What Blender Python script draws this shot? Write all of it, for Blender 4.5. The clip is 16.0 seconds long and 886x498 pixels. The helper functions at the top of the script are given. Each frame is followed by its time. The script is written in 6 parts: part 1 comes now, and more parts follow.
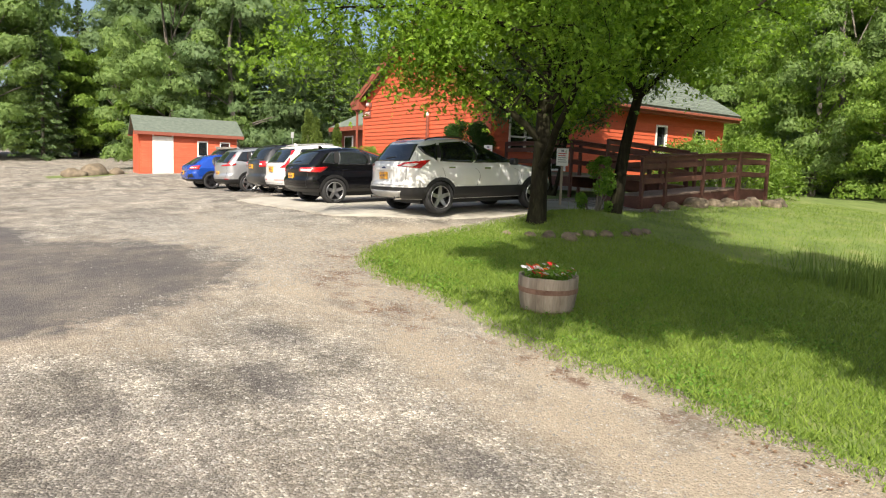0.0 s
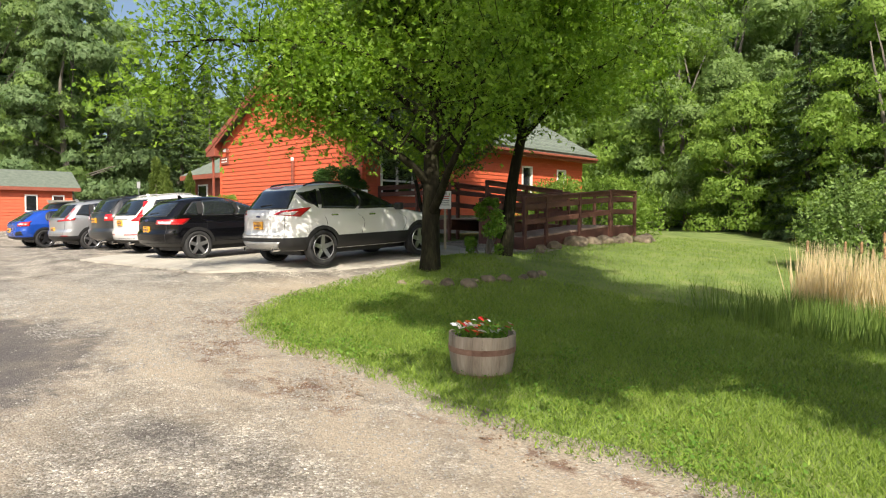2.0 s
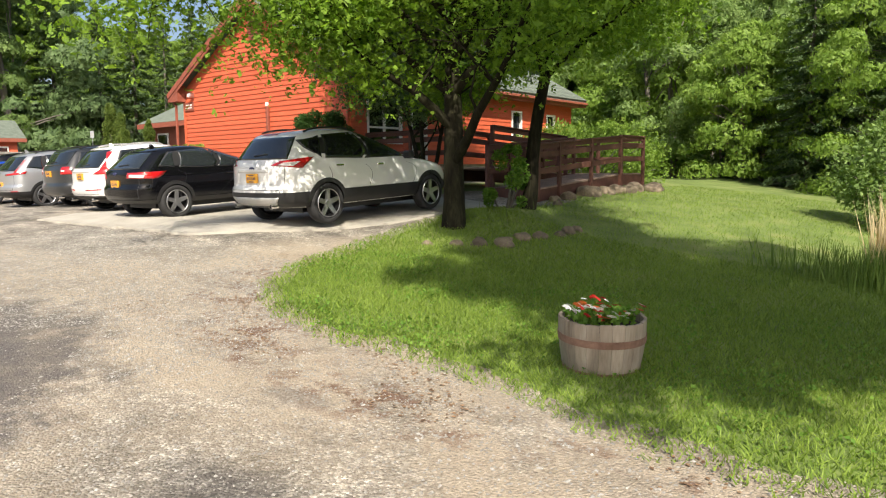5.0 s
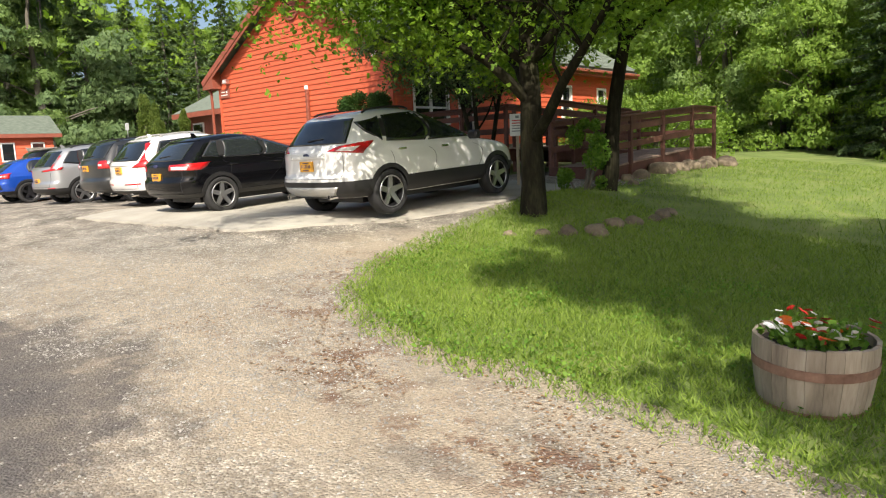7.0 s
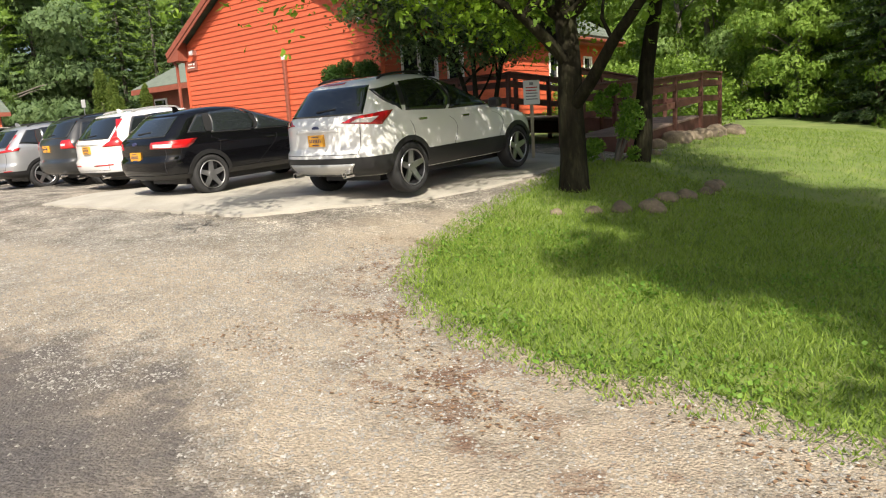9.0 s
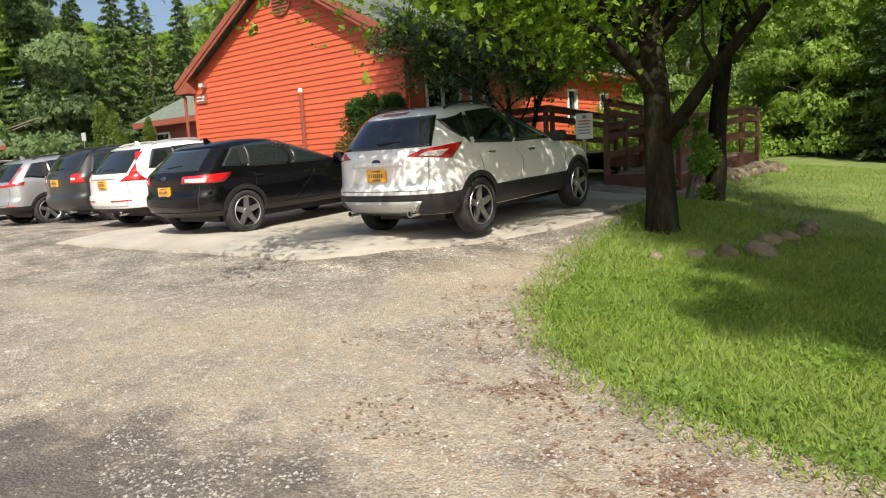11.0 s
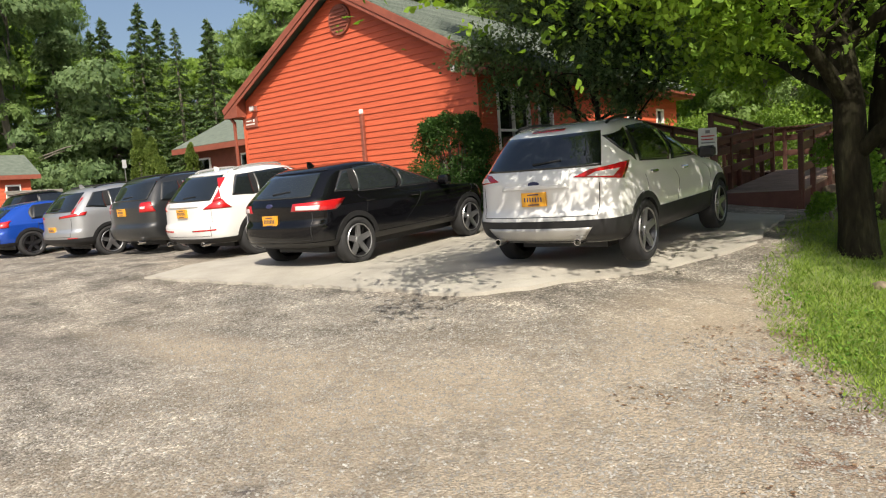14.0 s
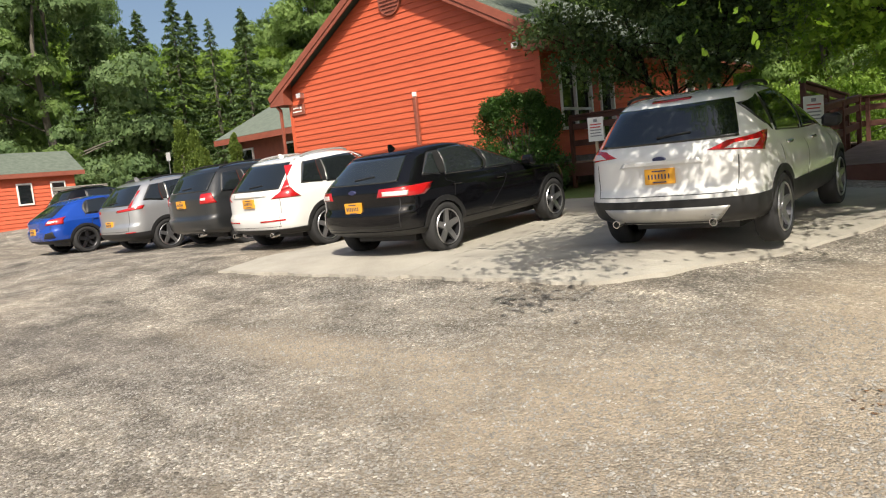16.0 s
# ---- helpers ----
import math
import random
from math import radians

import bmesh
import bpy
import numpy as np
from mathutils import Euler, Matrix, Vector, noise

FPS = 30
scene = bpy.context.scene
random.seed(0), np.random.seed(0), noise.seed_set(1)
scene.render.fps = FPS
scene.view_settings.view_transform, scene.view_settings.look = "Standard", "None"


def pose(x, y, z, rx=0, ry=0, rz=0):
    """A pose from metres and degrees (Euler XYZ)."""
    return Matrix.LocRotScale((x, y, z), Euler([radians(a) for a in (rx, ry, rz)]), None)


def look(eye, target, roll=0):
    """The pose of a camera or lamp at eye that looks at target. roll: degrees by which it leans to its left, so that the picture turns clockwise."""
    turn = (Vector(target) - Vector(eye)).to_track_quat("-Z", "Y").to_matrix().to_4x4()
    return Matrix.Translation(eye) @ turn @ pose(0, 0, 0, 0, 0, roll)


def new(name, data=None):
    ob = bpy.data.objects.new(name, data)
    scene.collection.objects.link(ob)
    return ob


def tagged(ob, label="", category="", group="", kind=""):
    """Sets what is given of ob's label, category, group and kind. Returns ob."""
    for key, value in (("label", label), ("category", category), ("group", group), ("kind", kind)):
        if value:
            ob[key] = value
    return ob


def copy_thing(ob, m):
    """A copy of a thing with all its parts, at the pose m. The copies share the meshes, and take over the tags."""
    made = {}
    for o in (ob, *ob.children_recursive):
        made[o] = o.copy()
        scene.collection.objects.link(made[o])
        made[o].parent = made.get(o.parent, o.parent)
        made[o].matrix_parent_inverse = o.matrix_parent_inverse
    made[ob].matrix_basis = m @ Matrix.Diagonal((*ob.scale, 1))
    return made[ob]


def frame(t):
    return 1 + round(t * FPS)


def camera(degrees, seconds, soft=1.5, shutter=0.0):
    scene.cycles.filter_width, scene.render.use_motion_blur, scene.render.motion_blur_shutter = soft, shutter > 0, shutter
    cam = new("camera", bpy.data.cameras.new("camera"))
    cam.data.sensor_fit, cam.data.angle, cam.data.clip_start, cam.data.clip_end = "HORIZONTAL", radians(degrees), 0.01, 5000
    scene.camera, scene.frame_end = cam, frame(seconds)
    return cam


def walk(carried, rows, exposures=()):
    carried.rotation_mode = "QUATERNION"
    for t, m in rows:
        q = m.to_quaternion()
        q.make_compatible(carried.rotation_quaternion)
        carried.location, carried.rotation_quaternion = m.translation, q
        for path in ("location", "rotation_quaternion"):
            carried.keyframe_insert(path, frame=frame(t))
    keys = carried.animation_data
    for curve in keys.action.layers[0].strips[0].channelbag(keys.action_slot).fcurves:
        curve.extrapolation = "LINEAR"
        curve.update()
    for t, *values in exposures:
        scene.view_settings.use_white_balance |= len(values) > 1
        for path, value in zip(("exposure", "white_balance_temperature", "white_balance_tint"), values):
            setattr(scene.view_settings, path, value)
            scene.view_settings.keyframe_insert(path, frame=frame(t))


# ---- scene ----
cam = camera(64.5, 16.0, soft=1.15)
PATH = [
    (0, (23.522, -15.324, 0.876), (21.884, -14.196, 0.665), 2.16),
    (0.5, (23.217, -15.290, 0.881), (21.608, -14.115, 0.708), 2.11),
    (1, (22.936, -15.266, 0.897), (21.381, -14.024, 0.705), 2.89),
    (1.5, (22.587, -15.240, 0.914), (21.202, -13.803, 0.776), 0.98),
    (2, (22.296, -15.165, 0.888), (20.911, -13.725, 0.811), 0.11),
    (2.5, (21.988, -15.076, 0.910), (20.573, -13.665, 0.810), 0.88),
    (3, (21.637, -15.068, 0.920), (20.281, -13.603, 0.804), 1.30),
    (3.5, (21.312, -14.999, 0.889), (19.903, -13.584, 0.780), -0.81),
    (4, (20.982, -14.897, 0.919), (19.587, -13.475, 0.733), 0.46),
    (4.2, (20.849, -14.873, 0.911), (19.483, -13.425, 0.720), 0.54),
    (6.3, (19.470, -14.403, 0.926), (18.208, -12.874, 0.661), -1.12),
    (6.5, (19.336, -14.349, 0.918), (18.048, -12.839, 0.673), -1.58),
    (7, (18.963, -14.251, 0.931), (17.610, -12.802, 0.660), -2.45),
    (7.5, (18.562, -14.247, 0.928), (17.289, -12.728, 0.663), -3.83),
    (8, (18.192, -14.160, 0.899), (16.945, -12.623, 0.611), -3.20),
    (8.5, (17.855, -14.082, 0.927), (16.561, -12.590, 0.608), -3.88),
    (8.7, (17.713, -14.060, 0.913), (16.442, -12.555, 0.569), -3.48),
    (10.8, (16.178, -14.037, 0.948), (14.941, -12.493, 0.653), -3.17),
    (11, (16.056, -14.006, 0.938), (14.820, -12.453, 0.692), -3.03),
    (11.5, (15.695, -14.000, 0.934), (14.405, -12.496, 0.667), -4.82),
    (12, (15.262, -14.065, 0.956), (14.057, -12.510, 0.601), -4.90),
    (12.5, (14.875, -14.076, 0.942), (13.671, -12.502, 0.673), -5.48),
    (13, (14.583, -14.181, 0.999), (13.375, -12.652, 0.546), -3.98),
    (13.3, (14.422, -14.263, 1.012), (13.348, -12.602, 0.715), -1.45),
    (13.5, (14.333, -14.301, 1.035), (13.114, -12.738, 0.767), -3.17),
    (13.7, (14.255, -14.333, 1.050), (13.057, -12.752, 0.791), -2.01),
    (14, (14.107, -14.345, 1.053), (12.855, -12.796, 0.868), -4.03),
    (14.5, (13.853, -14.302, 1.081), (12.612, -12.746, 0.890), -1.96),
    (15, (13.551, -14.379, 1.075), (12.281, -12.844, 0.904), -3.05),
    (15.5, (13.288, -14.445, 1.081), (12.013, -12.927, 0.818), -2.11),
    (16, (13.000, -14.413, 1.062), (11.691, -12.917, 0.845), -5.64),
]
walk(cam, [(t, look(eye, target, roll)) for t, eye, target, roll in PATH], [(0, 0.68), (8, 0.62), (12, 0.43), (16, 0.34)])

# ---- world, sun, exposure ----
world = bpy.data.worlds.new("world")
scene.world = world
world.use_nodes = True
wn = world.node_tree
sky = wn.nodes.new("ShaderNodeTexSky")
sky.sky_type, sky.sun_disc = "NISHITA", False
sky.sun_elevation, sky.sun_rotation = radians(44.7), radians(134)
sky.air_density, sky.dust_density, sky.ozone_density = 1.0, 3.8, 1.0
wn.links.new(sky.outputs[0], wn.nodes["Background"].inputs[0])
wn.nodes["Background"].inputs[1].default_value = 0.105
SUN_DIR = Vector((1.03, -1.0, 1.42)).normalized()
sun = new("sun", bpy.data.lights.new("sun", "SUN"))
sun.data.energy, sun.data.angle, sun.data.color = 5.0, radians(0.53), (1.0, 0.92, 0.79)
sun.matrix_world = look(SUN_DIR * 60, (0, 0, 0))


# ---- materials ----
def material(name, rough=0.6, metal=0.0):
    m = bpy.data.materials.new(name)
    m.use_nodes = True
    b = m.node_tree.nodes["Principled BSDF"]
    b.inputs["Roughness"].default_value = rough
    b.inputs["Metallic"].default_value = metal
    return m, m.node_tree.nodes, m.node_tree.links, b


def coords(n, l, scale=(1, 1, 1), world_space=True):
    g = n.new("ShaderNodeNewGeometry") if world_space else n.new("ShaderNodeTexCoord")
    mp = n.new("ShaderNodeMapping")
    mp.inputs["Scale"].default_value = scale
    l.new(g.outputs["Position" if world_space else "Object"], mp.inputs[0])
    return mp.outputs[0]


def noise_of(n, l, vec, scale, detail=4.0, rough=0.55):
    t = n.new("ShaderNodeTexNoise")
    t.inputs["Scale"].default_value, t.inputs["Detail"].default_value, t.inputs["Roughness"].default_value = scale, detail, rough
    l.new(vec, t.inputs["Vector"])
    return t.outputs["Fac"]


def ramp_of(n, l, fac, stops):
    r = n.new("ShaderNodeValToRGB")
    e = r.color_ramp.elements
    while len(e) < len(stops):
        e.new(0.5)
    for k, (p, c) in zip(e, stops):
        k.position, k.color = p, (*c, 1) if len(c) == 3 else c
    l.new(fac, r.inputs[0])
    return r.outputs[0]


def mix_of(n, l, fac, a, b, mode="MIX"):
    m = n.new("ShaderNodeMix")
    m.data_type, m.blend_type = "RGBA", mode
    for sock, v in ((m.inputs[0], fac), (m.inputs[6], a), (m.inputs[7], b)):
        if isinstance(v, (int, float)):
            sock.default_value = v
        elif isinstance(v, tuple):
            sock.default_value = (*v, 1)
        else:
            l.new(v, sock)
    return m.outputs[2]


def math_of(n, l, op, a, b=0.0, c=None):
    m = n.new("ShaderNodeMath")
    m.operation = op
    for sock, v in zip(m.inputs, (a, b, c)):
        if v is None:
            continue
        if isinstance(v, (int, float)):
            sock.default_value = v
        else:
            l.new(v, sock)
    return m.outputs[0]


def bump_of(n, l, b, height, strength, dist):
    k = n.new("ShaderNodeBump")
    k.inputs["Strength"].default_value, k.inputs["Distance"].default_value = strength, dist
    l.new(height, k.inputs["Height"])
    l.new(k.outputs[0], b.inputs["Normal"])


def mottled(name, stops, scale=6.0, rough=0.6, metal=0.0, bump=0.2, dist=0.01, fine=40.0, stretch=(1, 1, 1), vary=0.0, world_space=False):
    """A surface whose colour drifts at two scales, with fine relief."""
    m, n, l, b = material(name, rough, metal)
    v = coords(n, l, stretch, world_space)
    a, f = noise_of(n, l, v, scale), noise_of(n, l, v, fine, 3)
    both = math_of(n, l, "ADD", math_of(n, l, "MULTIPLY", a, 0.65), math_of(n, l, "MULTIPLY", f, 0.35))
    c = ramp_of(n, l, both, stops)
    if vary:
        o = n.new("ShaderNodeObjectInfo")
        k = math_of(n, l, "ADD", 1 - vary / 2, math_of(n, l, "MULTIPLY", o.outputs["Random"], vary))
        c = mix_of(n, l, 1.0, c, k, "MULTIPLY")
    l.new(c, b.inputs["Base Color"])
    if bump:
        bump_of(n, l, b, both, bump, dist)
    return m


def plain(name, color, rough=0.5, metal=0.0, coat=0.0, vary=0.06):
    """Paint, plastic or metal with a faint drift of tone and gloss."""
    m, n, l, b = material(name, rough, metal)
    v = coords(n, l, (1, 1, 1), False)
    f = noise_of(n, l, v, 5.0)
    c = ramp_of(n, l, f, [(0.3, tuple(x * (1 - vary) for x in color)), (0.7, tuple(min(1, x * (1 + vary)) for x in color))])
    l.new(c, b.inputs["Base Color"])
    r = math_of(n, l, "ADD", rough * 0.85, math_of(n, l, "MULTIPLY", f, rough * 0.3))
    l.new(r, b.inputs["Roughness"])
    b.inputs["Coat Weight"].default_value = coat
    b.inputs["Coat Roughness"].default_value = 0.05
    return m


def leafy(name, dark, light, trans=0.45, cut=0.0, mixed=0.6):
    m, n, l, b = material(name, 0.55)
    b.inputs["Specular IOR Level"].default_value = 0.22
    g = n.new("ShaderNodeNewGeometry")
    v = coords(n, l)
    big = noise_of(n, l, v, 0.9, 2)
    k = math_of(n, l, "ADD", math_of(n, l, "MULTIPLY", g.outputs["Random Per Island"], mixed), math_of(n, l, "MULTIPLY", big, 1 - mixed))
    c = ramp_of(n, l, k, [(0.15, dark), (0.85, light)])
    l.new(c, b.inputs["Base Color"])
    t = n.new("ShaderNodeBsdfTranslucent")
    warm = mix_of(n, l, 1.0, c, (1.25, 1.35, 0.5), "MULTIPLY")
    l.new(warm, t.inputs[0])
    s = n.new("ShaderNodeMixShader")
    s.inputs[0].default_value = trans
    l.new(b.outputs[0], s.inputs[1])
    l.new(t.outputs[0], s.inputs[2])
    out = s.outputs[0]
    if cut:
        # ragged gaps, so that a spray of foliage is not one solid blade
        w = n.new("ShaderNodeTexVoronoi")
        w.inputs["Scale"].default_value = cut
        l.new(v, w.inputs["Vector"])
        hole = n.new("ShaderNodeMath")
        hole.operation = "GREATER_THAN"
        hole.inputs[1].default_value = 0.59
        l.new(w.outputs["Distance"], hole.inputs[0])
        clear, both = n.new("ShaderNodeBsdfTransparent"), n.new("ShaderNodeMixShader")
        l.new(hole.outputs[0], both.inputs[0])
        l.new(out, both.inputs[1])
        l.new(clear.outputs[0], both.inputs[2])
        out = both.outputs[0]
    l.new(out, n["Material Output"].inputs[0])
    return m


LOT = [(0.28, (0.085, 0.073, 0.06)), (0.45, (0.18, 0.155, 0.125)), (0.58, (0.255, 0.222, 0.18)), (0.75, (0.38, 0.335, 0.27))]


def ground_material():
    """Crushed stone over old asphalt, with tan dirt where the wheels turn and leaf litter beside the grass."""
    m, n, l, b = material("gravel_ground", 0.92)
    v = coords(n, l)
    big, mid = noise_of(n, l, v, 0.35, 5), noise_of(n, l, v, 2.2, 5, 0.65)
    grit = noise_of(n, l, v, 38, 4, 0.75)
    vor = n.new("ShaderNodeTexVoronoi")
    vor.inputs["Scale"].default_value = 64
    l.new(v, vor.inputs["Vector"])
    stones = ramp_of(n, l, vor.outputs["Color"], [(0.15, (0.075, 0.067, 0.058)), (0.5, (0.18, 0.163, 0.14)), (0.72, (0.30, 0.28, 0.25)), (0.9, (0.56, 0.535, 0.49))])
    base = mix_of(n, l, 0.6, ramp_of(n, l, grit, LOT), stones)
    vor2 = n.new("ShaderNodeTexVoronoi")
    vor2.inputs["Scale"].default_value = 31
    l.new(v, vor2.inputs["Vector"])
    fleck = ramp_of(n, l, vor2.outputs["Color"], [(0.0, (0.45, 0.44, 0.43)), (0.3, (0.85, 0.85, 0.85)), (0.62, (1, 1, 1)), (0.78, (1.5, 1.5, 1.48))])
    base = mix_of(n, l, 0.85, base, fleck, "MULTIPLY")
    patch = ramp_of(n, l, noise_of(n, l, v, 1.1, 7, 0.72), [(0.36, (0.50, 0.49, 0.48)), (0.5, (1.0, 1.0, 0.99)), (0.62, (1.55, 1.54, 1.52))])
    base = mix_of(n, l, 0.9, base, patch, "MULTIPLY")
    # ridges of loose stone thrown up by wheels, running along the drive
    swept = noise_of(n, l, coords(n, l, (0.55, 1.5, 1)), 1.6, 6, 0.68)
    base = mix_of(n, l, 0.8, base, ramp_of(n, l, swept, [(0.38, (0.62, 0.61, 0.60)), (0.5, (1, 1, 1)), (0.63, (1.42, 1.41, 1.38))]), "MULTIPLY")
    dirt = ramp_of(n, l, grit, [(0.3, (0.24, 0.192, 0.138)), (0.7, (0.46, 0.385, 0.29))])
    sep = n.new("ShaderNodeSeparateXYZ")
    l.new(v, sep.inputs[0])
    wob = math_of(n, l, "ADD", math_of(n, l, "MULTIPLY", math_of(n, l, "SUBTRACT", mid, 0.5), 2.4), math_of(n, l, "MULTIPLY", math_of(n, l, "SUBTRACT", noise_of(n, l, v, 0.9, 6, 0.7), 0.5), 2.0))

    def blot(cx, cy, rx, ry, soft=0.5):
        dx = math_of(n, l, "DIVIDE", math_of(n, l, "SUBTRACT", sep.outputs[0], cx), rx)
        dy = math_of(n, l, "DIVIDE", math_of(n, l, "SUBTRACT", sep.outputs[1], cy), ry)
        d = math_of(n, l, "SQRT", math_of(n, l, "ADD", math_of(n, l, "MULTIPLY", dx, dx), math_of(n, l, "MULTIPLY", dy, dy)))
        d = math_of(n, l, "ADD", d, math_of(n, l, "MULTIPLY", wob, 0.24))
        k = n.new("ShaderNodeMapRange")
        k.inputs[1].default_value, k.inputs[2].default_value, k.inputs[3].default_value, k.inputs[4].default_value = 1 - soft / 2, 1 + soft / 2, 1, 0
        l.new(d, k.inputs[0])
        return k.outputs[0]

    def join(items):
        s = items[0]
        for i in items[1:]:
            s = math_of(n, l, "MAXIMUM", s, i)
        return s

    tan_mask = join([blot(13.2, -15.2, 3.9, 3.6, 0.3), blot(9.5, -10.9, 2.5, 0.35, 0.9), blot(14.8, -11.4, 4.0, 1.3, 0.6), blot(20.5, -11.7, 5.5, 0.75, 0.6), blot(12.4, -11.3, 3.0, 1.3, 0.7), blot(12.6, -9.6, 0.9, 2.2, 0.6), blot(2, -24, 22, 6, 1.2), blot(12.4, -8.6, 1.0, 1.6, 0.8)])
    c = mix_of(n, l, math_of(n, l, "MULTIPLY", math_of(n, l, "MULTIPLY", tan_mask, 0.85), ramp_of(n, l, noise_of(n, l, v, 1.7, 6, 0.7), [(0.38, (0.35, 0.35, 0.35)), (0.55, (1, 1, 1))])), base, dirt)
    c = mix_of(n, l, math_of(n, l, "MULTIPLY", ramp_of(n, l, big, [(0.45, (0, 0, 0)), (0.65, (1, 1, 1))]), 0.25), c, dirt)
    # old asphalt showing through
    tar = ramp_of(n, l, grit, [(0.3, (0.026, 0.024, 0.026)), (0.72, (0.105, 0.096, 0.098))])
    tar_mask = join([blot(13.2, -15.2, 3.4, 3.2, 0.14), blot(9.0, -16.1, 4.2, 1.9, 0.25)])
    thin_tar = join([blot(20.0, -14.6, 1.3, 0.5, 0.9), blot(17.4, -13.0, 0.5, 0.25, 0.8), blot(6.0, -11.6, 2.4, 0.5, 1.0), blot(18.7, -13.45, 0.5, 0.22, 0.6), blot(20.5, -13.0, 0.35, 0.2, 0.6), blot(16.6, -11.9, 0.3, 0.12, 0.7)])
    c = mix_of(n, l, math_of(n, l, "MULTIPLY", thin_tar, 0.38), c, tar)
    worn = ramp_of(n, l, noise_of(n, l, v, 1.3, 7, 0.72), [(0.4, (0.92, 0.92, 0.92)), (0.62, (0.68, 0.68, 0.68))])
    c = mix_of(n, l, math_of(n, l, "MULTIPLY", tar_mask, worn), c, tar)
    clumps = ramp_of(n, l, noise_of(n, l, v, 3.2, 7, 0.75), [(0.5, (0, 0, 0)), (0.58, (1, 1, 1))])
    litter_mask = join([blot(14.9, -11.2, 1.1, 0.45, 0.9), blot(15.6, -11.6, 0.5, 0.2, 0.9), blot(13.6, -10.5, 0.5, 0.5, 0.9), blot(20.2, -11.35, 2.0, 0.12, 0.9), blot(13.0, -9.2, 0.35, 1.2, 0.9), blot(17.0, -11.6, 1.1, 0.3, 0.8)])
    c = mix_of(n, l, math_of(n, l, "MULTIPLY", litter_mask, math_of(n, l, "MULTIPLY", clumps, 0.85)), c, (0.13, 0.068, 0.042))
    l.new(c, b.inputs["Base Color"])
    h = math_of(n, l, "ADD", math_of(n, l, "MULTIPLY", grit, 0.6), math_of(n, l, "MULTIPLY", vor.outputs["Distance"], -0.8))
    bump_of(n, l, b, h, 0.85, 0.016)
    return m


M_GROUND = ground_material()
M_LAWN = mottled("lawn_soil", [(0.3, (0.07, 0.10, 0.02)), (0.5, (0.13, 0.185, 0.04)), (0.72, (0.24, 0.235, 0.09))], 1.2, 0.9, bump=0.6, dist=0.03, fine=25, world_space=True)
M_BLADE = leafy("grass_blade", (0.085, 0.15, 0.018), (0.25, 0.34, 0.06), 0.25)
M_CLOVER = leafy("clover", (0.075, 0.17, 0.022), (0.19, 0.32, 0.05), 0.4)
M_REED = leafy("reed_green", (0.09, 0.15, 0.03), (0.20, 0.28, 0.065), 0.3)
M_DRY = leafy("reed_dry", (0.52, 0.41, 0.24), (0.76, 0.63, 0.42), 0.25)
M_CAT = mottled("seed_head", [(0.3, (0.16, 0.09, 0.04)), (0.7, (0.36, 0.24, 0.12))], 20, 0.95)
M_STONE_BIT = mottled("loose_stone", [(0.3, (0.13, 0.12, 0.105)), (0.52, (0.27, 0.255, 0.23)), (0.70, (0.56, 0.54, 0.50))], 14, 0.9, fine=60, world_space=True)
M_SLAB = mottled("concrete", [(0.25, (0.24, 0.222, 0.19)), (0.5, (0.37, 0.345, 0.295)), (0.75, (0.48, 0.45, 0.39))], 1.3, 0.85, bump=0.25, dist=0.006, fine=60, world_space=True)
M_RED = mottled("red_clapboard_stain", [(0.25, (0.42, 0.076, 0.032)), (0.5, (0.53, 0.100, 0.042)), (0.75, (0.60, 0.130, 0.058))], 2.2, 0.62, bump=0.25, dist=0.004, fine=70, stretch=(1, 1, 9), vary=0.13, world_space=True)
M_TRIM = mottled("brown_red_trim", [(0.3, (0.20, 0.055, 0.035)), (0.7, (0.29, 0.085, 0.05))], 4, 0.6, fine=60)
M_DECK = mottled("brown_red_deck_stain", [(0.25, (0.06, 0.026, 0.019)), (0.5, (0.105, 0.042, 0.029)), (0.78, (0.17, 0.075, 0.053))], 3, 0.7, bump=0.4, dist=0.006, fine=50, vary=0.25)
M_DECKTOP = mottled("worn_deck_board", [(0.25, (0.15, 0.10, 0.075)), (0.55, (0.27, 0.19, 0.145)), (0.8, (0.38, 0.29, 0.23))], 3, 0.8, bump=0.4, dist=0.006, fine=50, vary=0.2)
M_SHINGLE = mottled("green_grey_shingle", [(0.25, (0.075, 0.095, 0.075)), (0.5, (0.125, 0.15, 0.12)), (0.78, (0.19, 0.215, 0.175))], 5, 0.92, bump=0.5, dist=0.01, fine=90, vary=0.35, world_space=True)
M_WHITE = plain("white_trim_paint", (0.78, 0.77, 0.73), 0.45)
M_FOUND = mottled("fieldstone_foundation", [(0.3, (0.13, 0.12, 0.11)), (0.7, (0.32, 0.3, 0.27))], 4, 0.9, bump=0.6, dist=0.03)
M_INSIDE = plain("dim_interior", (0.05, 0.05, 0.05), 0.9)
M_CURTAIN = plain("pale_curtain", (0.55, 0.55, 0.5), 0.9)
M_METAL = plain("galvanised_metal", (0.55, 0.56, 0.57), 0.35, 1.0)
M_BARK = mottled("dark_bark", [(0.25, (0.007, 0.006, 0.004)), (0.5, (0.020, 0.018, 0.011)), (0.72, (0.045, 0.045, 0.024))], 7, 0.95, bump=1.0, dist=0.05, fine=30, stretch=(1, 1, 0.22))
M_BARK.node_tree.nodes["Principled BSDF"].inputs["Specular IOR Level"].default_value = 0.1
M_BARK2 = mottled("grey_bark", [(0.3, (0.08, 0.07, 0.055)), (0.7, (0.2, 0.18, 0.15))], 6, 0.95, bump=0.8, dist=0.04, fine=30, stretch=(1, 1, 0.25))
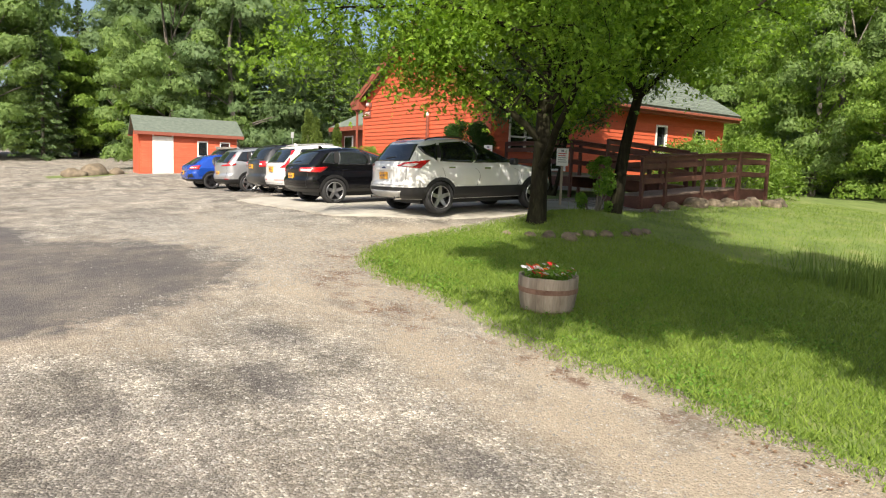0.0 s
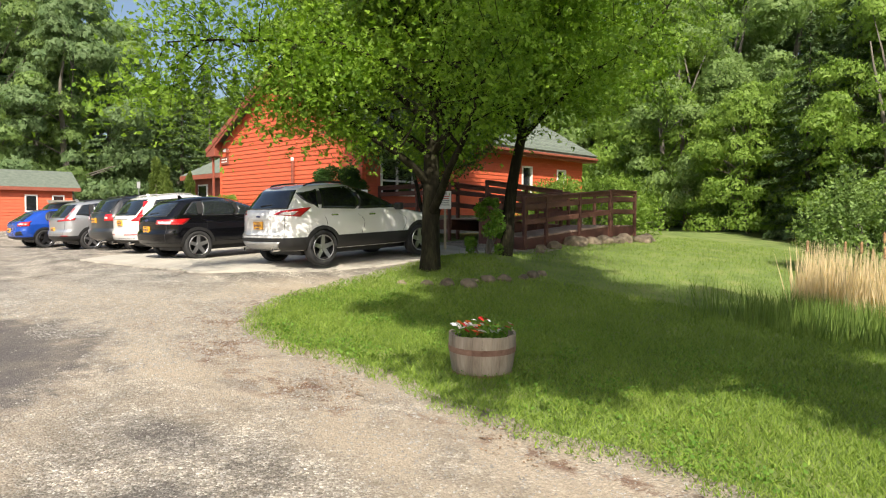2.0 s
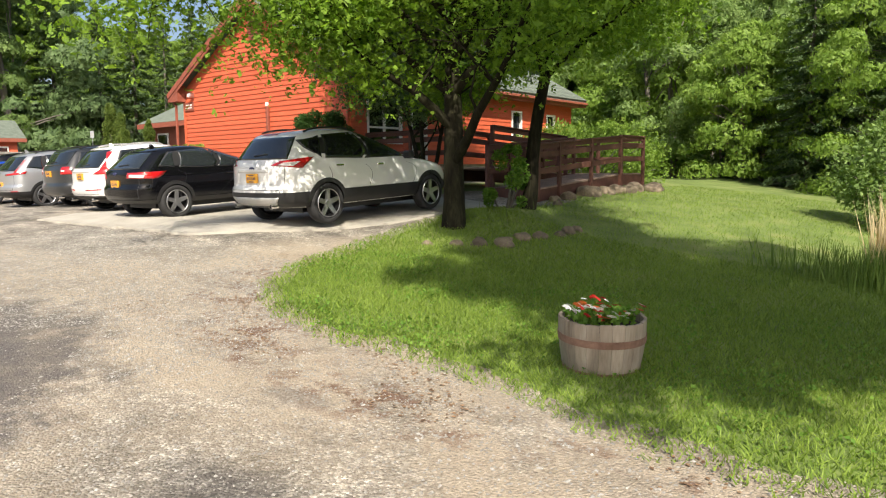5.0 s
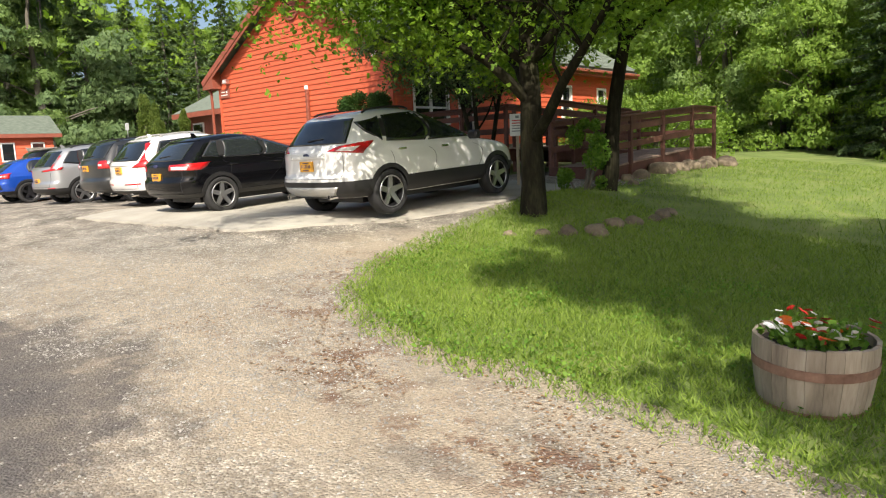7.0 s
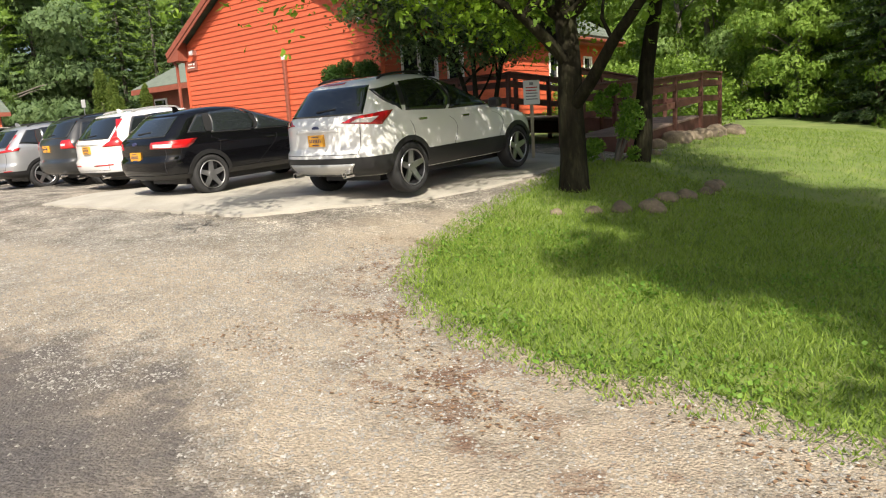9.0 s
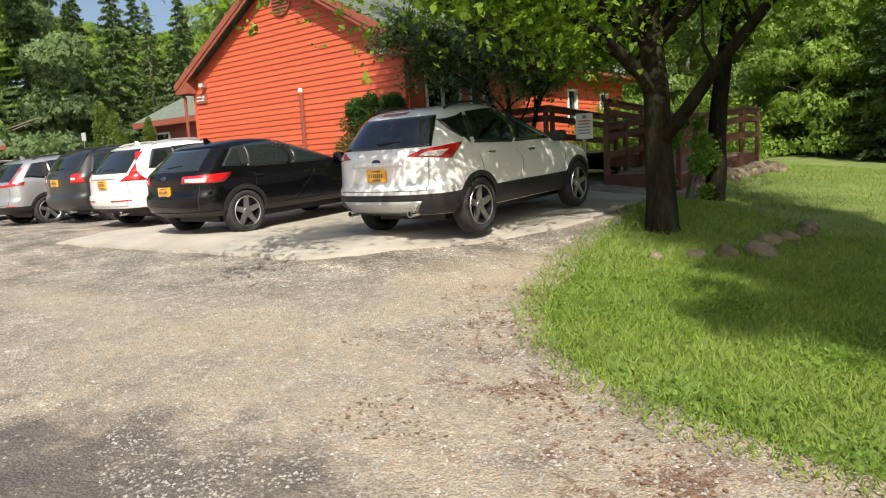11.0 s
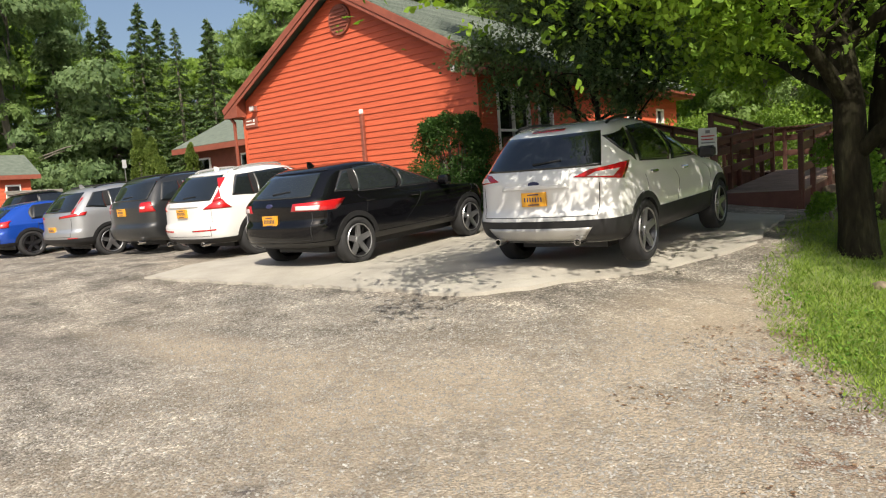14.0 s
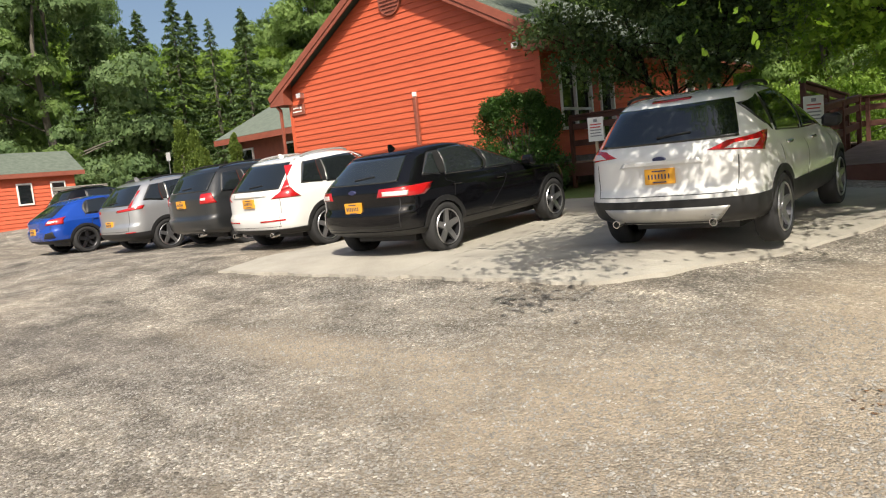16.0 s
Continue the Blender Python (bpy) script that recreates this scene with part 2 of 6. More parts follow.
M_MAPLE = leafy("maple_leaf", (0.07, 0.145, 0.016), (0.25, 0.39, 0.045), 0.44, 24.0)
M_BROAD = leafy("broad_leaf", (0.085, 0.15, 0.042), (0.25, 0.35, 0.11), 0.35, 11.0, 0.35)
M_BRIGHT = leafy("bright_leaf", (0.10, 0.18, 0.03), (0.25, 0.36, 0.065), 0.4, 13.0, 0.4)
M_NEEDLE = leafy("spruce_needle", (0.052, 0.096, 0.038), (0.15, 0.215, 0.085), 0.25, 16.0)
M_OAK = leafy("dark_broad_leaf", (0.07, 0.125, 0.052), (0.19, 0.27, 0.11), 0.3, 11.0, 0.35)
M_CEDAR = leafy("cedar_scale", (0.06, 0.10, 0.02), (0.15, 0.20, 0.04), 0.3)
M_YEW = leafy("yew_needle", (0.02, 0.055, 0.012), (0.06, 0.12, 0.025), 0.25)
M_ROCK = mottled("field_boulder", [(0.25, (0.06, 0.048, 0.034)), (0.5, (0.15, 0.118, 0.08)), (0.78, (0.30, 0.245, 0.17))], 3, 0.9, bump=0.7, dist=0.03, fine=30, vary=0.5)
M_STAVE = mottled("weathered_oak_stave", [(0.25, (0.15, 0.115, 0.085)), (0.5, (0.32, 0.262, 0.20)), (0.78, (0.48, 0.41, 0.33))], 6, 0.85, bump=0.5, dist=0.006, fine=60, stretch=(1, 1, 0.12), vary=0.3)
M_HOOP = mottled("rusty_hoop", [(0.3, (0.17, 0.09, 0.06)), (0.7, (0.32, 0.19, 0.14))], 12, 0.8, 0.2)
M_SOIL = mottled("potting_soil", [(0.3, (0.018, 0.013, 0.01)), (0.7, (0.06, 0.045, 0.035))], 30, 0.95)
M_PET_RED, M_PET_WHITE, M_PET_ORANGE = plain("red_petal", (0.5, 0.02, 0.015), 0.6), plain("white_petal", (0.8, 0.79, 0.76), 0.6), plain("orange_petal", (0.75, 0.16, 0.02), 0.6)
M_SIGN = plain("white_sign_board", (0.78, 0.78, 0.76), 0.45)
M_INK, M_INKRED = plain("grey_print", (0.25, 0.25, 0.27), 0.6), plain("red_print", (0.55, 0.05, 0.05), 0.6)
M_POST = mottled("bare_wood_post", [(0.3, (0.32, 0.26, 0.18)), (0.7, (0.5, 0.42, 0.31))], 5, 0.8, stretch=(1, 1, 0.15))
# cars
M_LITTER = leafy("leaf_litter", (0.12, 0.068, 0.042), (0.30, 0.19, 0.115), 0.1)
M_RUBBER, M_PLASTIC = plain("tyre_rubber", (0.022, 0.022, 0.023), 0.85), plain("black_plastic", (0.016, 0.016, 0.017), 0.5)
M_ALLOY, M_ALLOYDK, M_CHROME = plain("silver_alloy", (0.42, 0.42, 0.43), 0.3, 0.85), plain("dark_alloy", (0.06, 0.06, 0.065), 0.35, 0.8), plain("chrome", (0.8, 0.8, 0.8), 0.08, 1.0)
M_SKID = plain("silver_skid_plate", (0.50, 0.49, 0.47), 0.4, 0.5)
M_PLATE, M_PLATEINK = plain("gold_number_plate", (0.70, 0.34, 0.03), 0.4), plain("dark_blue_print", (0.03, 0.035, 0.10), 0.5)
M_LAMPRED, M_LAMPCLEAR = plain("red_lamp_lens", (0.42, 0.010, 0.012), 0.12, 0, 1.0), plain("clear_lamp_lens", (0.66, 0.60, 0.58), 0.12, 0, 1.0)


def glass_material(name, tint, mirror=0.06):
    m, n, l, b = material(name, 0.03)
    b.inputs["Base Color"].default_value = (*tint, 1)
    b.inputs["Specular IOR Level"].default_value = 0.7
    t = n.new("ShaderNodeBsdfTransparent")
    t.inputs[0].default_value = (*[min(1, x * 2 + 0.25) for x in tint], 1)
    s = n.new("ShaderNodeMixShader")
    s.inputs[0].default_value = mirror
    l.new(t.outputs[0], s.inputs[1])
    l.new(b.outputs[0], s.inputs[2])
    l.new(s.outputs[0], n["Material Output"].inputs[0])
    return m


M_CARGLASS = plain("tinted_car_glass", (0.012, 0.015, 0.017), 0.03, 0, 1.0)
M_CARGLASS2 = plain("light_car_glass", (0.018, 0.022, 0.024), 0.03, 0, 1.0)
M_PANE = glass_material("window_pane", (0.02, 0.025, 0.028), 0.75)


# ---- mesh helpers ----
def part(name, bm, mat, parent=None, label="", smooth=False):
    """Links a bmesh, or ready mesh data, as one mesh object under a thing."""
    if isinstance(bm, bmesh.types.BMesh):
        me = bpy.data.meshes.new(name)
        bm.to_mesh(me)
        bm.free()
    else:
        me = bm
    if mat and not me.materials:
        me.materials.append(mat)
    if smooth:
        me.polygons.foreach_set("use_smooth", [True] * len(me.polygons))
    ob = new(name, me)
    if parent:
        ob.parent = parent
    return tagged(ob, label)


def box(x0, x1, y0, y1, z0, z1, bevel=0.0, bm=None):
    bm = bm or bmesh.new()
    vs = bmesh.ops.create_cube(bm, size=1, matrix=Matrix.LocRotScale(((x0 + x1) / 2, (y0 + y1) / 2, (z0 + z1) / 2), None, (abs(x1 - x0), abs(y1 - y0), abs(z1 - z0))))["verts"]
    if bevel:
        es = {e for v in vs for e in v.link_edges}
        bmesh.ops.bevel(bm, geom=list(es), offset=bevel, segments=1, affect="EDGES")
    return bm


def beam(a, b, w, h, bm=None, bevel=0.006):
    """A board from a to b, w wide and h high, kept level across."""
    bm = bm or bmesh.new()
    a, b = Vector(a), Vector(b)
    d = b - a
    side = d.cross(Vector((0, 0, 1)))
    side = side.normalized() if side.length > 1e-6 else Vector((1, 0, 0))
    up = side.cross(d).normalized()
    m = Matrix((side, d.normalized(), up)).transposed().to_4x4()
    m.translation = (a + b) / 2
    vs = bmesh.ops.create_cube(bm, size=1, matrix=m @ Matrix.Diagonal((w, d.length, h, 1)))["verts"]
    if bevel:
        bmesh.ops.bevel(bm, geom=list({e for v in vs for e in v.link_edges}), offset=bevel, segments=1, affect="EDGES")
    return bm


def cyl(r, a, b, seg=16, r2=None, bm=None):
    bm = bm or bmesh.new()
    a, b = Vector(a), Vector(b)
    d = b - a
    m = d.to_track_quat("Z", "Y").to_matrix().to_4x4()
    m.translation = (a + b) / 2
    bmesh.ops.create_cone(bm, cap_ends=True, segments=seg, radius1=r, radius2=r if r2 is None else r2, depth=d.length, matrix=m)
    return bm


def lathe(profile, seg=32, axis="z"):
    """A turned shape from (radius, height) pairs; closed round."""
    bm = bmesh.new()
    rings = []
    for r, h in profile:
        ring = []
        for k in range(seg):
            a = 2 * math.pi * k / seg
            p = (r * math.cos(a), r * math.sin(a), h) if axis == "z" else (h, r * math.cos(a), r * math.sin(a))
            ring.append(bm.verts.new(p))
        rings.append(ring)
    for p, q in zip(rings, rings[1:]):
        for k in range(seg):
            bm.faces.new((p[k], p[(k + 1) % seg], q[(k + 1) % seg], q[k]))
    bmesh.ops.remove_doubles(bm, verts=bm.verts, dist=1e-5)
    bmesh.ops.recalc_face_normals(bm, faces=bm.faces)
    return bm


def tube(paths, seg=8):
    """Tapered limbs: each path is a list of (point, radius)."""
    verts, faces = [], []
    for path in paths:
        start = len(verts)
        for i, (p, r) in enumerate(path):
            d = (path[min(i + 1, len(path) - 1)][0] - path[max(i - 1, 0)][0]).normalized()
            s = d.cross(Vector((0.3, 0.9, 0.1))).normalized()
            t = d.cross(s)
            for k in range(seg):
                a = 2 * math.pi * k / seg
                verts.append(p + (s * math.cos(a) + t * math.sin(a)) * r)
        for i in range(len(path) - 1):
            for k in range(seg):
                o = start + i * seg
                faces.append((o + k, o + (k + 1) % seg, o + seg + (k + 1) % seg, o + seg + k))
        faces.append(tuple(start + (len(path) - 1) * seg + k for k in range(seg)))
    me = bpy.data.meshes.new("limbs")
    me.from_pydata([tuple(v) for v in verts], [], faces)
    me.polygons.foreach_set("use_smooth", [True] * len(me.polygons))
    return me


def leaf_mesh(name, centres, size, rng, droop=0.3, long=1.5, flat=0.0, outward=None, facing=0.0, small=False):
    """Many small folded leaves, one at each centre, as one mesh."""
    c = np.asarray(centres, float)
    n = len(c)
    d = rng.normal(size=(n, 3))
    if outward is not None:
        d = d * 0.7 + outward
    d[:, 2] -= droop
    d /= np.linalg.norm(d, axis=1)[:, None]
    u = rng.normal(size=(n, 3))
    u[:, 2] += flat * 3
    if facing:
        u = u * (1 - facing) + outward * 2
        d = np.cross(rng.normal(size=(n, 3)), u)
        d[:, 2] -= droop
        d /= np.linalg.norm(d, axis=1)[:, None] + 1e-9
    s = np.cross(d, u)
    s /= np.linalg.norm(s, axis=1)[:, None] + 1e-9
    nn = np.cross(d, s)
    w = size * rng.uniform(0.6, 1.3, n)[:, None]
    a, tip = c - d * w * long * 0.5, c + d * w * long * 0.5
    l_, r_ = c + s * w * 0.5 + nn * w * 0.12, c - s * w * 0.5 + nn * w * 0.12
    if small:
        return tri_mesh(name, np.stack([a, l_ + d * w * 0.3, tip - s * w * 0.5], 1).reshape(-1, 3), np.arange(n * 3).reshape(-1, 3))
    v = np.stack([a, l_, tip, r_], 1).reshape(-1, 3)
    i = np.arange(n)[:, None] * 4
    f = np.concatenate([np.hstack([i, i + 1, i + 2]), np.hstack([i, i + 2, i + 3])], 1).reshape(-1, 3)
    return tri_mesh(name, v, f)


def tri_mesh(name, v, f):
    me = bpy.data.meshes.new(name)
    me.vertices.add(len(v))
    me.vertices.foreach_set("co", np.asarray(v, np.float32).ravel())
    me.loops.add(len(f) * 3)
    me.loops.foreach_set("vertex_index", np.asarray(f, np.int32).ravel())
    me.polygons.add(len(f))
    me.polygons.foreach_set("loop_start", np.arange(len(f), dtype=np.int32) * 3)
    me.polygons.foreach_set("loop_total", np.full(len(f), 3, np.int32))
    me.update(calc_edges=True)
    return me


def thing(name, m, label, category, group="", kind=""):
    ob = new(name)
    ob.empty_display_size = 0.2
    ob.matrix_world = m
    return tagged(ob, label, category, group, kind)


def smooth01(a, b, x):
    t = np.clip((np.asarray(x, float) - a) / (b - a), 0, 1)
    return t * t * (3 - 2 * t)


def height(x, y):
    """The lie of the land: level where the cars stand, falling towards the road, with a knoll under the ramp."""
    x, y = np.asarray(x, float), np.asarray(y, float)
    d = np.hypot(np.maximum(x - 10, 0), np.maximum(-8 - y, 0))
    z = -0.95 * (1 - np.exp(-d / 8))
    z = z + 0.05 * np.clip(y + 6.8, 0, 8.5) * (1 - smooth01(12.5, 21, x))
    z = z + 0.30 * np.exp(-(((x - 12.7) / 1.3) ** 2 + ((y + 4.4) / 2.2) ** 2))
    z = z - 0.45 * np.exp(-(((x - 20.5) / 3) ** 2 + ((y + 0.5) / 3) ** 2))
    z = z + 0.32 * smooth01(-9, -16, x) - 0.07 * smooth01(0, -4, x)
    z = z + 0.035 * np.maximum(np.hypot(x - 5, y - 3) - 30, 0) * (x < 60)
    return z


def hz(x, y):
    return float(height(x, y))

# ---- the ground ----
def sheet(name, xs, ys, lift, keep=None):
    X, Y = np.meshgrid(xs, ys, indexing="ij")
    Z = height(X, Y) + (lift(X, Y) if callable(lift) else lift)
    v = np.stack([X, Y, Z], -1).reshape(-1, 3)
    nx, ny = len(xs), len(ys)
    i, j = np.meshgrid(np.arange(nx - 1), np.arange(ny - 1), indexing="ij")
    i, j = i.ravel(), j.ravel()
    if keep is not None:
        ok = keep((xs[i] + xs[i + 1]) / 2, (ys[j] + ys[j + 1]) / 2)
        i, j = i[ok], j[ok]
    a = i * ny + j
    f = np.concatenate([np.stack([a, a + ny, a + ny + 1], 1), np.stack([a, a + ny + 1, a + 1], 1)])
    used, back = np.unique(f.ravel(), return_inverse=True)
    me = tri_mesh(name, v[used], back.reshape(-1, 3))
    me.polygons.foreach_set("use_smooth", [True] * len(me.polygons))
    return me


far = np.concatenate([[-900, -500, -300, -200, -140], np.arange(-100, -20, 5), np.arange(-20, 34, 0.5), np.arange(34, 100, 6), [120, 180, 300, 500, 900]])
ground = part("ground", sheet("ground", far, far, 0.0), M_GROUND)
tagged(ground, "grey gravel lot with tan dirt and old asphalt patches", "ground", kind="structure")


def wave(x, y):
    return 0.16 * np.sin(x * 2.1 + 1.3 * np.sin(y * 1.7)) + 0.10 * np.sin(x * 5.3 + y * 4.1) + 0.05 * np.sin(x * 11 - y * 13) + 0.10 * np.sin(x * 16 + y * 9 + 2 * np.sin(y * 7)) * np.sin(x * 1.9 - y * 2.3) + 0.06 * np.sin(x * 19 - y * 23)


def lawn_depth(x, y):
    """How far inside the lawn a place lies: east of the parking, north of the drive."""
    w = wave(x, y) * 0.45
    south = y - np.interp(x, [12.6, 13.3, 14.2, 15, 16, 18, 19.5, 21, 24], [-8.6, -9.85, -10.4, -10.65, -10.75, -10.93, -11.1, -11.12, -10.95]) + w
    west = x - np.interp(y, [-9.85, -8.6, -7.7, -6.97, -6.0, -3.0], [13.42, 12.82, 12.52, 12.25, 12.2, 11.5]) + w
    a = np.minimum(south, west)
    b = np.minimum(x - 3.9 + w, y - 0.2)
    c = np.minimum(np.minimum(y + 1.9 + w * 0.6, 8.6 - x), x + 9)
    d = 2.6 - np.hypot((x + 19.8) / 1.1, y + 9.8) + w
    return np.maximum(np.maximum(a, b), np.maximum(c, d))


def lawn_in(x, y):
    return lawn_depth(x, y) > 0


xs = np.concatenate([np.arange(-24, 11, 0.5), np.arange(11, 24, 0.12), np.arange(24, 61, 1.5)])
ys = np.concatenate([np.arange(-11.6, -5, 0.12), np.arange(-5, 8, 0.3), np.arange(8, 61, 1.5)])
lawn = part("lawn", sheet("lawn", xs, ys, lambda x, y: np.clip((lawn_depth(x, y) - 0.22) * 0.12, -0.06, 0.03), lambda x, y: lawn_depth(x, y) > -0.45), M_LAWN)
tagged(lawn, "mown green lawn sloping down from the ramp", "lawn", kind="structure")

rng = np.random.default_rng(5)


def scatter(n, x0, x1, y0, y1, keep):
    p = np.stack([rng.uniform(x0, x1, n), rng.uniform(y0, y1, n)], 1)
    return p[keep(p[:, 0], p[:, 1])]


def blades(name, p, h0, h1, w, lean=0.5, lift=0.02):
    n = len(p)
    b = np.column_stack([p, height(p[:, 0], p[:, 1]) + lift])
    a = rng.uniform(0, 2 * np.pi, n)
    s = np.stack([np.cos(a), np.sin(a), 0 * a], 1) * w * rng.uniform(0.6, 1.4, n)[:, None]
    h = rng.uniform(h0, h1, n) * np.clip(0.55 + 0.6 * lawn_depth(p[:, 0], p[:, 1]), 0.4, 1)
    t = rng.normal(size=(n, 2)) * lean * h[:, None]
    top = b + np.column_stack([t, h])
    v = np.stack([b - s, b + s, top], 1).reshape(-1, 3)
    f = np.arange(n * 3).reshape(-1, 3)
    return tri_mesh(name, v, f)


def turf(x, y):
    return lawn_depth(x, y) > -0.16 + 0.8 * rng.uniform(0, 1, len(x)) ** 2.2


near = scatter(330000, 11, 24, -11.3, -4, turf)
near = near[rng.uniform(size=len(near)) < np.clip(1.2 - (near[:, 1] + 11) * 0.11, 0.35, 1)]
mid_ = scatter(60000, 11, 26, -4, 9, lawn_in)
grass = part("grass", blades("grass", np.concatenate([near, mid_]), 0.03, 0.085, 0.0055, 0.7), M_BLADE)
tagged(grass, "short bright green grass blades on the lawn", "grass", kind="stuff")
tall = scatter(900, 11.5, 23, -11.2, 4, lawn_in)
seed = part("grass_stalks", blades("grass_stalks", tall, 0.15, 0.32, 0.004, 0.25), M_REED)
tagged(seed, "loose taller grass stalks in the lawn", "grass", kind="stuff")
# clover and plantain patches
cc = scatter(60, 12.5, 22, -10.9, -7.5, lawn_in)
cl = np.concatenate([c + rng.normal(size=(110, 2)) * 0.20 for c in cc])
cl = cl[lawn_in(cl[:, 0], cl[:, 1])]
clover = part("clover", leaf_mesh("clover", np.column_stack([cl, height(cl[:, 0], cl[:, 1]) + rng.uniform(0.04, 0.10, len(cl))]), 0.026, rng, 0.0, 1.1, 1.0), M_CLOVER)
tagged(clover, "low clover and plantain leaves in the lawn", "clover", kind="stuff")


def pebbles(name, p, r0, r1):
    """Broken stones as squat six-cornered lumps."""
    n = len(p)
    r = r0 + (r1 - r0) * rng.uniform(0, 1, n) ** 3
    base = np.array([(1, 0, 0), (0, 1, 0), (-1, 0, 0), (0, -1, 0), (0, 0, 0.75)], float)
    v = base[None] * (1 + rng.uniform(-0.35, 0.35, (n, 5, 3)))
    v[..., :2] += rng.uniform(-0.25, 0.25, (n, 5, 2))
    a = rng.uniform(0, 6.28, n)
    ca, sa = np.cos(a)[:, None], np.sin(a)[:, None]
    v = np.stack([v[..., 0] * ca - v[..., 1] * sa, v[..., 0] * sa + v[..., 1] * ca, v[..., 2]], -1) * r[:, None, None]
    v += np.column_stack([p, height(p[:, 0], p[:, 1]) + r * 0.15])[:, None]
    t = np.array([(0, 1, 4), (1, 2, 4), (2, 3, 4), (3, 0, 4)])
    f = (np.arange(n)[:, None, None] * 5 + t[None]).reshape(-1, 3)
    return tri_mesh(name, v.reshape(-1, 3), f)


def not_lawn(x, y):
    tar = np.hypot((x - 13.2) / 3.0, (y + 15.2) / 2.85) + 0.12 * np.sin(x * 3 + y * 2)
    return ~lawn_in(x, y) & ~((y > -9) & (x < 11.5) & (x > 3.9)) & ((tar > 1) | (rng.uniform(size=len(x)) < 0.12))


drive = np.concatenate([scatter(54000, 8.5, 24, -14.5, -9, not_lawn), scatter(22000, -4, 12, -14, -8.2, not_lawn), scatter(42000, 6.5, 15.5, -12.6, -8.9, not_lawn), scatter(9000, 12.3, 19, -11.9, -9.0, not_lawn)])
gravel = part("gravel", pebbles("gravel", drive, 0.0035, 0.014), M_STONE_BIT)
tagged(gravel, "loose pale crushed stones on the drive", "gravel", kind="stuff")

chips = np.concatenate([scatter(3200, 13.2, 18.5, -11.7, -10.3, not_lawn), scatter(1600, 12.2, 14.0, -10.6, -7.6, not_lawn), scatter(700, 18.5, 23, -11.6, -10.8, not_lawn)])
chips = chips[np.sin(chips[:, 0] * 3.1 + 2 * np.sin(chips[:, 1] * 4)) + rng.normal(size=len(chips)) * 0.5 > 0.5]
litter = part("leaf_litter", leaf_mesh("leaf_litter", np.column_stack([chips, height(chips[:, 0], chips[:, 1]) + 0.006]), 0.02, rng, 0.0, 1.8, 3.0), M_LITTER)
co = np.empty(len(litter.data.vertices) * 3, np.float32)
litter.data.vertices.foreach_get("co", co)
co = co.reshape(-1, 3)
co[:, 2] = height(co[:, 0], co[:, 1]) + 0.006 + 0.006 * rng.uniform(size=len(co))
litter.data.vertices.foreach_set("co", co.ravel())
tagged(litter, "brown wood chips and dead leaves beside the grass", "leaf litter", kind="stuff")

# concrete apron under the parking, poured in bays with a broken front edge
apron = thing("concrete_apron", pose(0, 0, 0), "pale worn concrete parking apron with a broken edge", "pavement", kind="structure")


def bay(x0, x1, y0, y1, ragged, slant=0.0):
    """One poured bay that follows the fall of the ground, its front edge crumbled and its outer side askew."""
    bm = bmesh.new()
    n, m = 60, 14
    rows = []
    for lift in (0.035, -0.06):
        g = []
        for k in range(n + 1):
            u = k / n
            xf = x0 + (x1 - x0) * u
            front = y0 + (0.022 * math.sin(xf * 5.1) + 0.014 * math.sin(xf * 14.3 + 1) + 0.010 * math.sin(xf * 37) if ragged else 0)
            if slant:
                front += 0.35 * max(0.0, (u - 0.86) / 0.14) ** 2
            col = []
            for j in range(m + 1):
                y = front + (y1 - front) * j / m
                x = xf + slant * u * (y - y0) + (0.018 * math.sin(y * 23) * u if slant else 0)
                col.append(bm.verts.new((x, y, hz(x, y) + lift)))
            g.append(col)
        rows.append(g)
    t, b = rows
    for k in range(n):
        for j in range(m):
            bm.faces.new((t[k][j], t[k + 1][j], t[k + 1][j + 1], t[k][j + 1]))
        for j in (0, m):
            bm.faces.new((t[k][j], t[k + 1][j], b[k + 1][j], b[k][j]))
    for k in (0, n):
        for j in range(m):
            bm.faces.new((t[k][j], t[k][j + 1], b[k][j + 1], b[k][j]))
    bmesh.ops.recalc_face_normals(bm, faces=bm.faces)
    return bm


for x0, x1, y0, y1, rag, slant in ((3.7, 7.4, -8.84, -5.2, 1, 0), (7.41, 10.2, -8.8, -5.2, 1, 0.42), (3.7, 7.4, -5.19, -2.0, 0, 0), (7.41, 11.7, -5.19, -2.0, 0, -0.12)):
    part("slab", bay(x0, x1, y0, y1, rag, slant), M_SLAB, apron)


# ---- the red building ----
XL, XR, XC, SL, ZE, YB = -5.5, 3.95, -0.78, 0.56, 4.0, 13.4
house = thing("red_building", pose(0, 0, 0), "red clapboard building with a green-grey shingled gable roof", "building", kind="structure")
ZTOP = lambda x: ZE + 0.15 + (4.73 - abs(x - XC)) * SL
EXPO = 0.165
Z0 = 1.15


def clap(x0, x1, z, slope_l=0.0, slope_r=0.0):
    """One lapped board: thin at the top, thick at the butt, with ends that may follow the rake."""
    bm = bmesh.new()
    pts = []
    for zz, t in ((z, 0.034), (z + EXPO + 0.02, 0.006)):
        a, b = x0 + slope_l * (zz - z), x1 - slope_r * (zz - z)
        pts += [(a, -t, zz), (b, -t, zz), (b, 0, zz), (a, 0, zz)]
    vs = [bm.verts.new(p) for p in pts]
    for q in ((0, 1, 5, 4), (3, 2, 1, 0), (1, 2, 6, 5), (4, 5, 6, 7), (0, 4, 7, 3), (2, 3, 7, 6)):
        bm.faces.new([vs[k] for k in q])
    bmesh.ops.recalc_face_normals(bm, faces=bm.faces)
    return bm


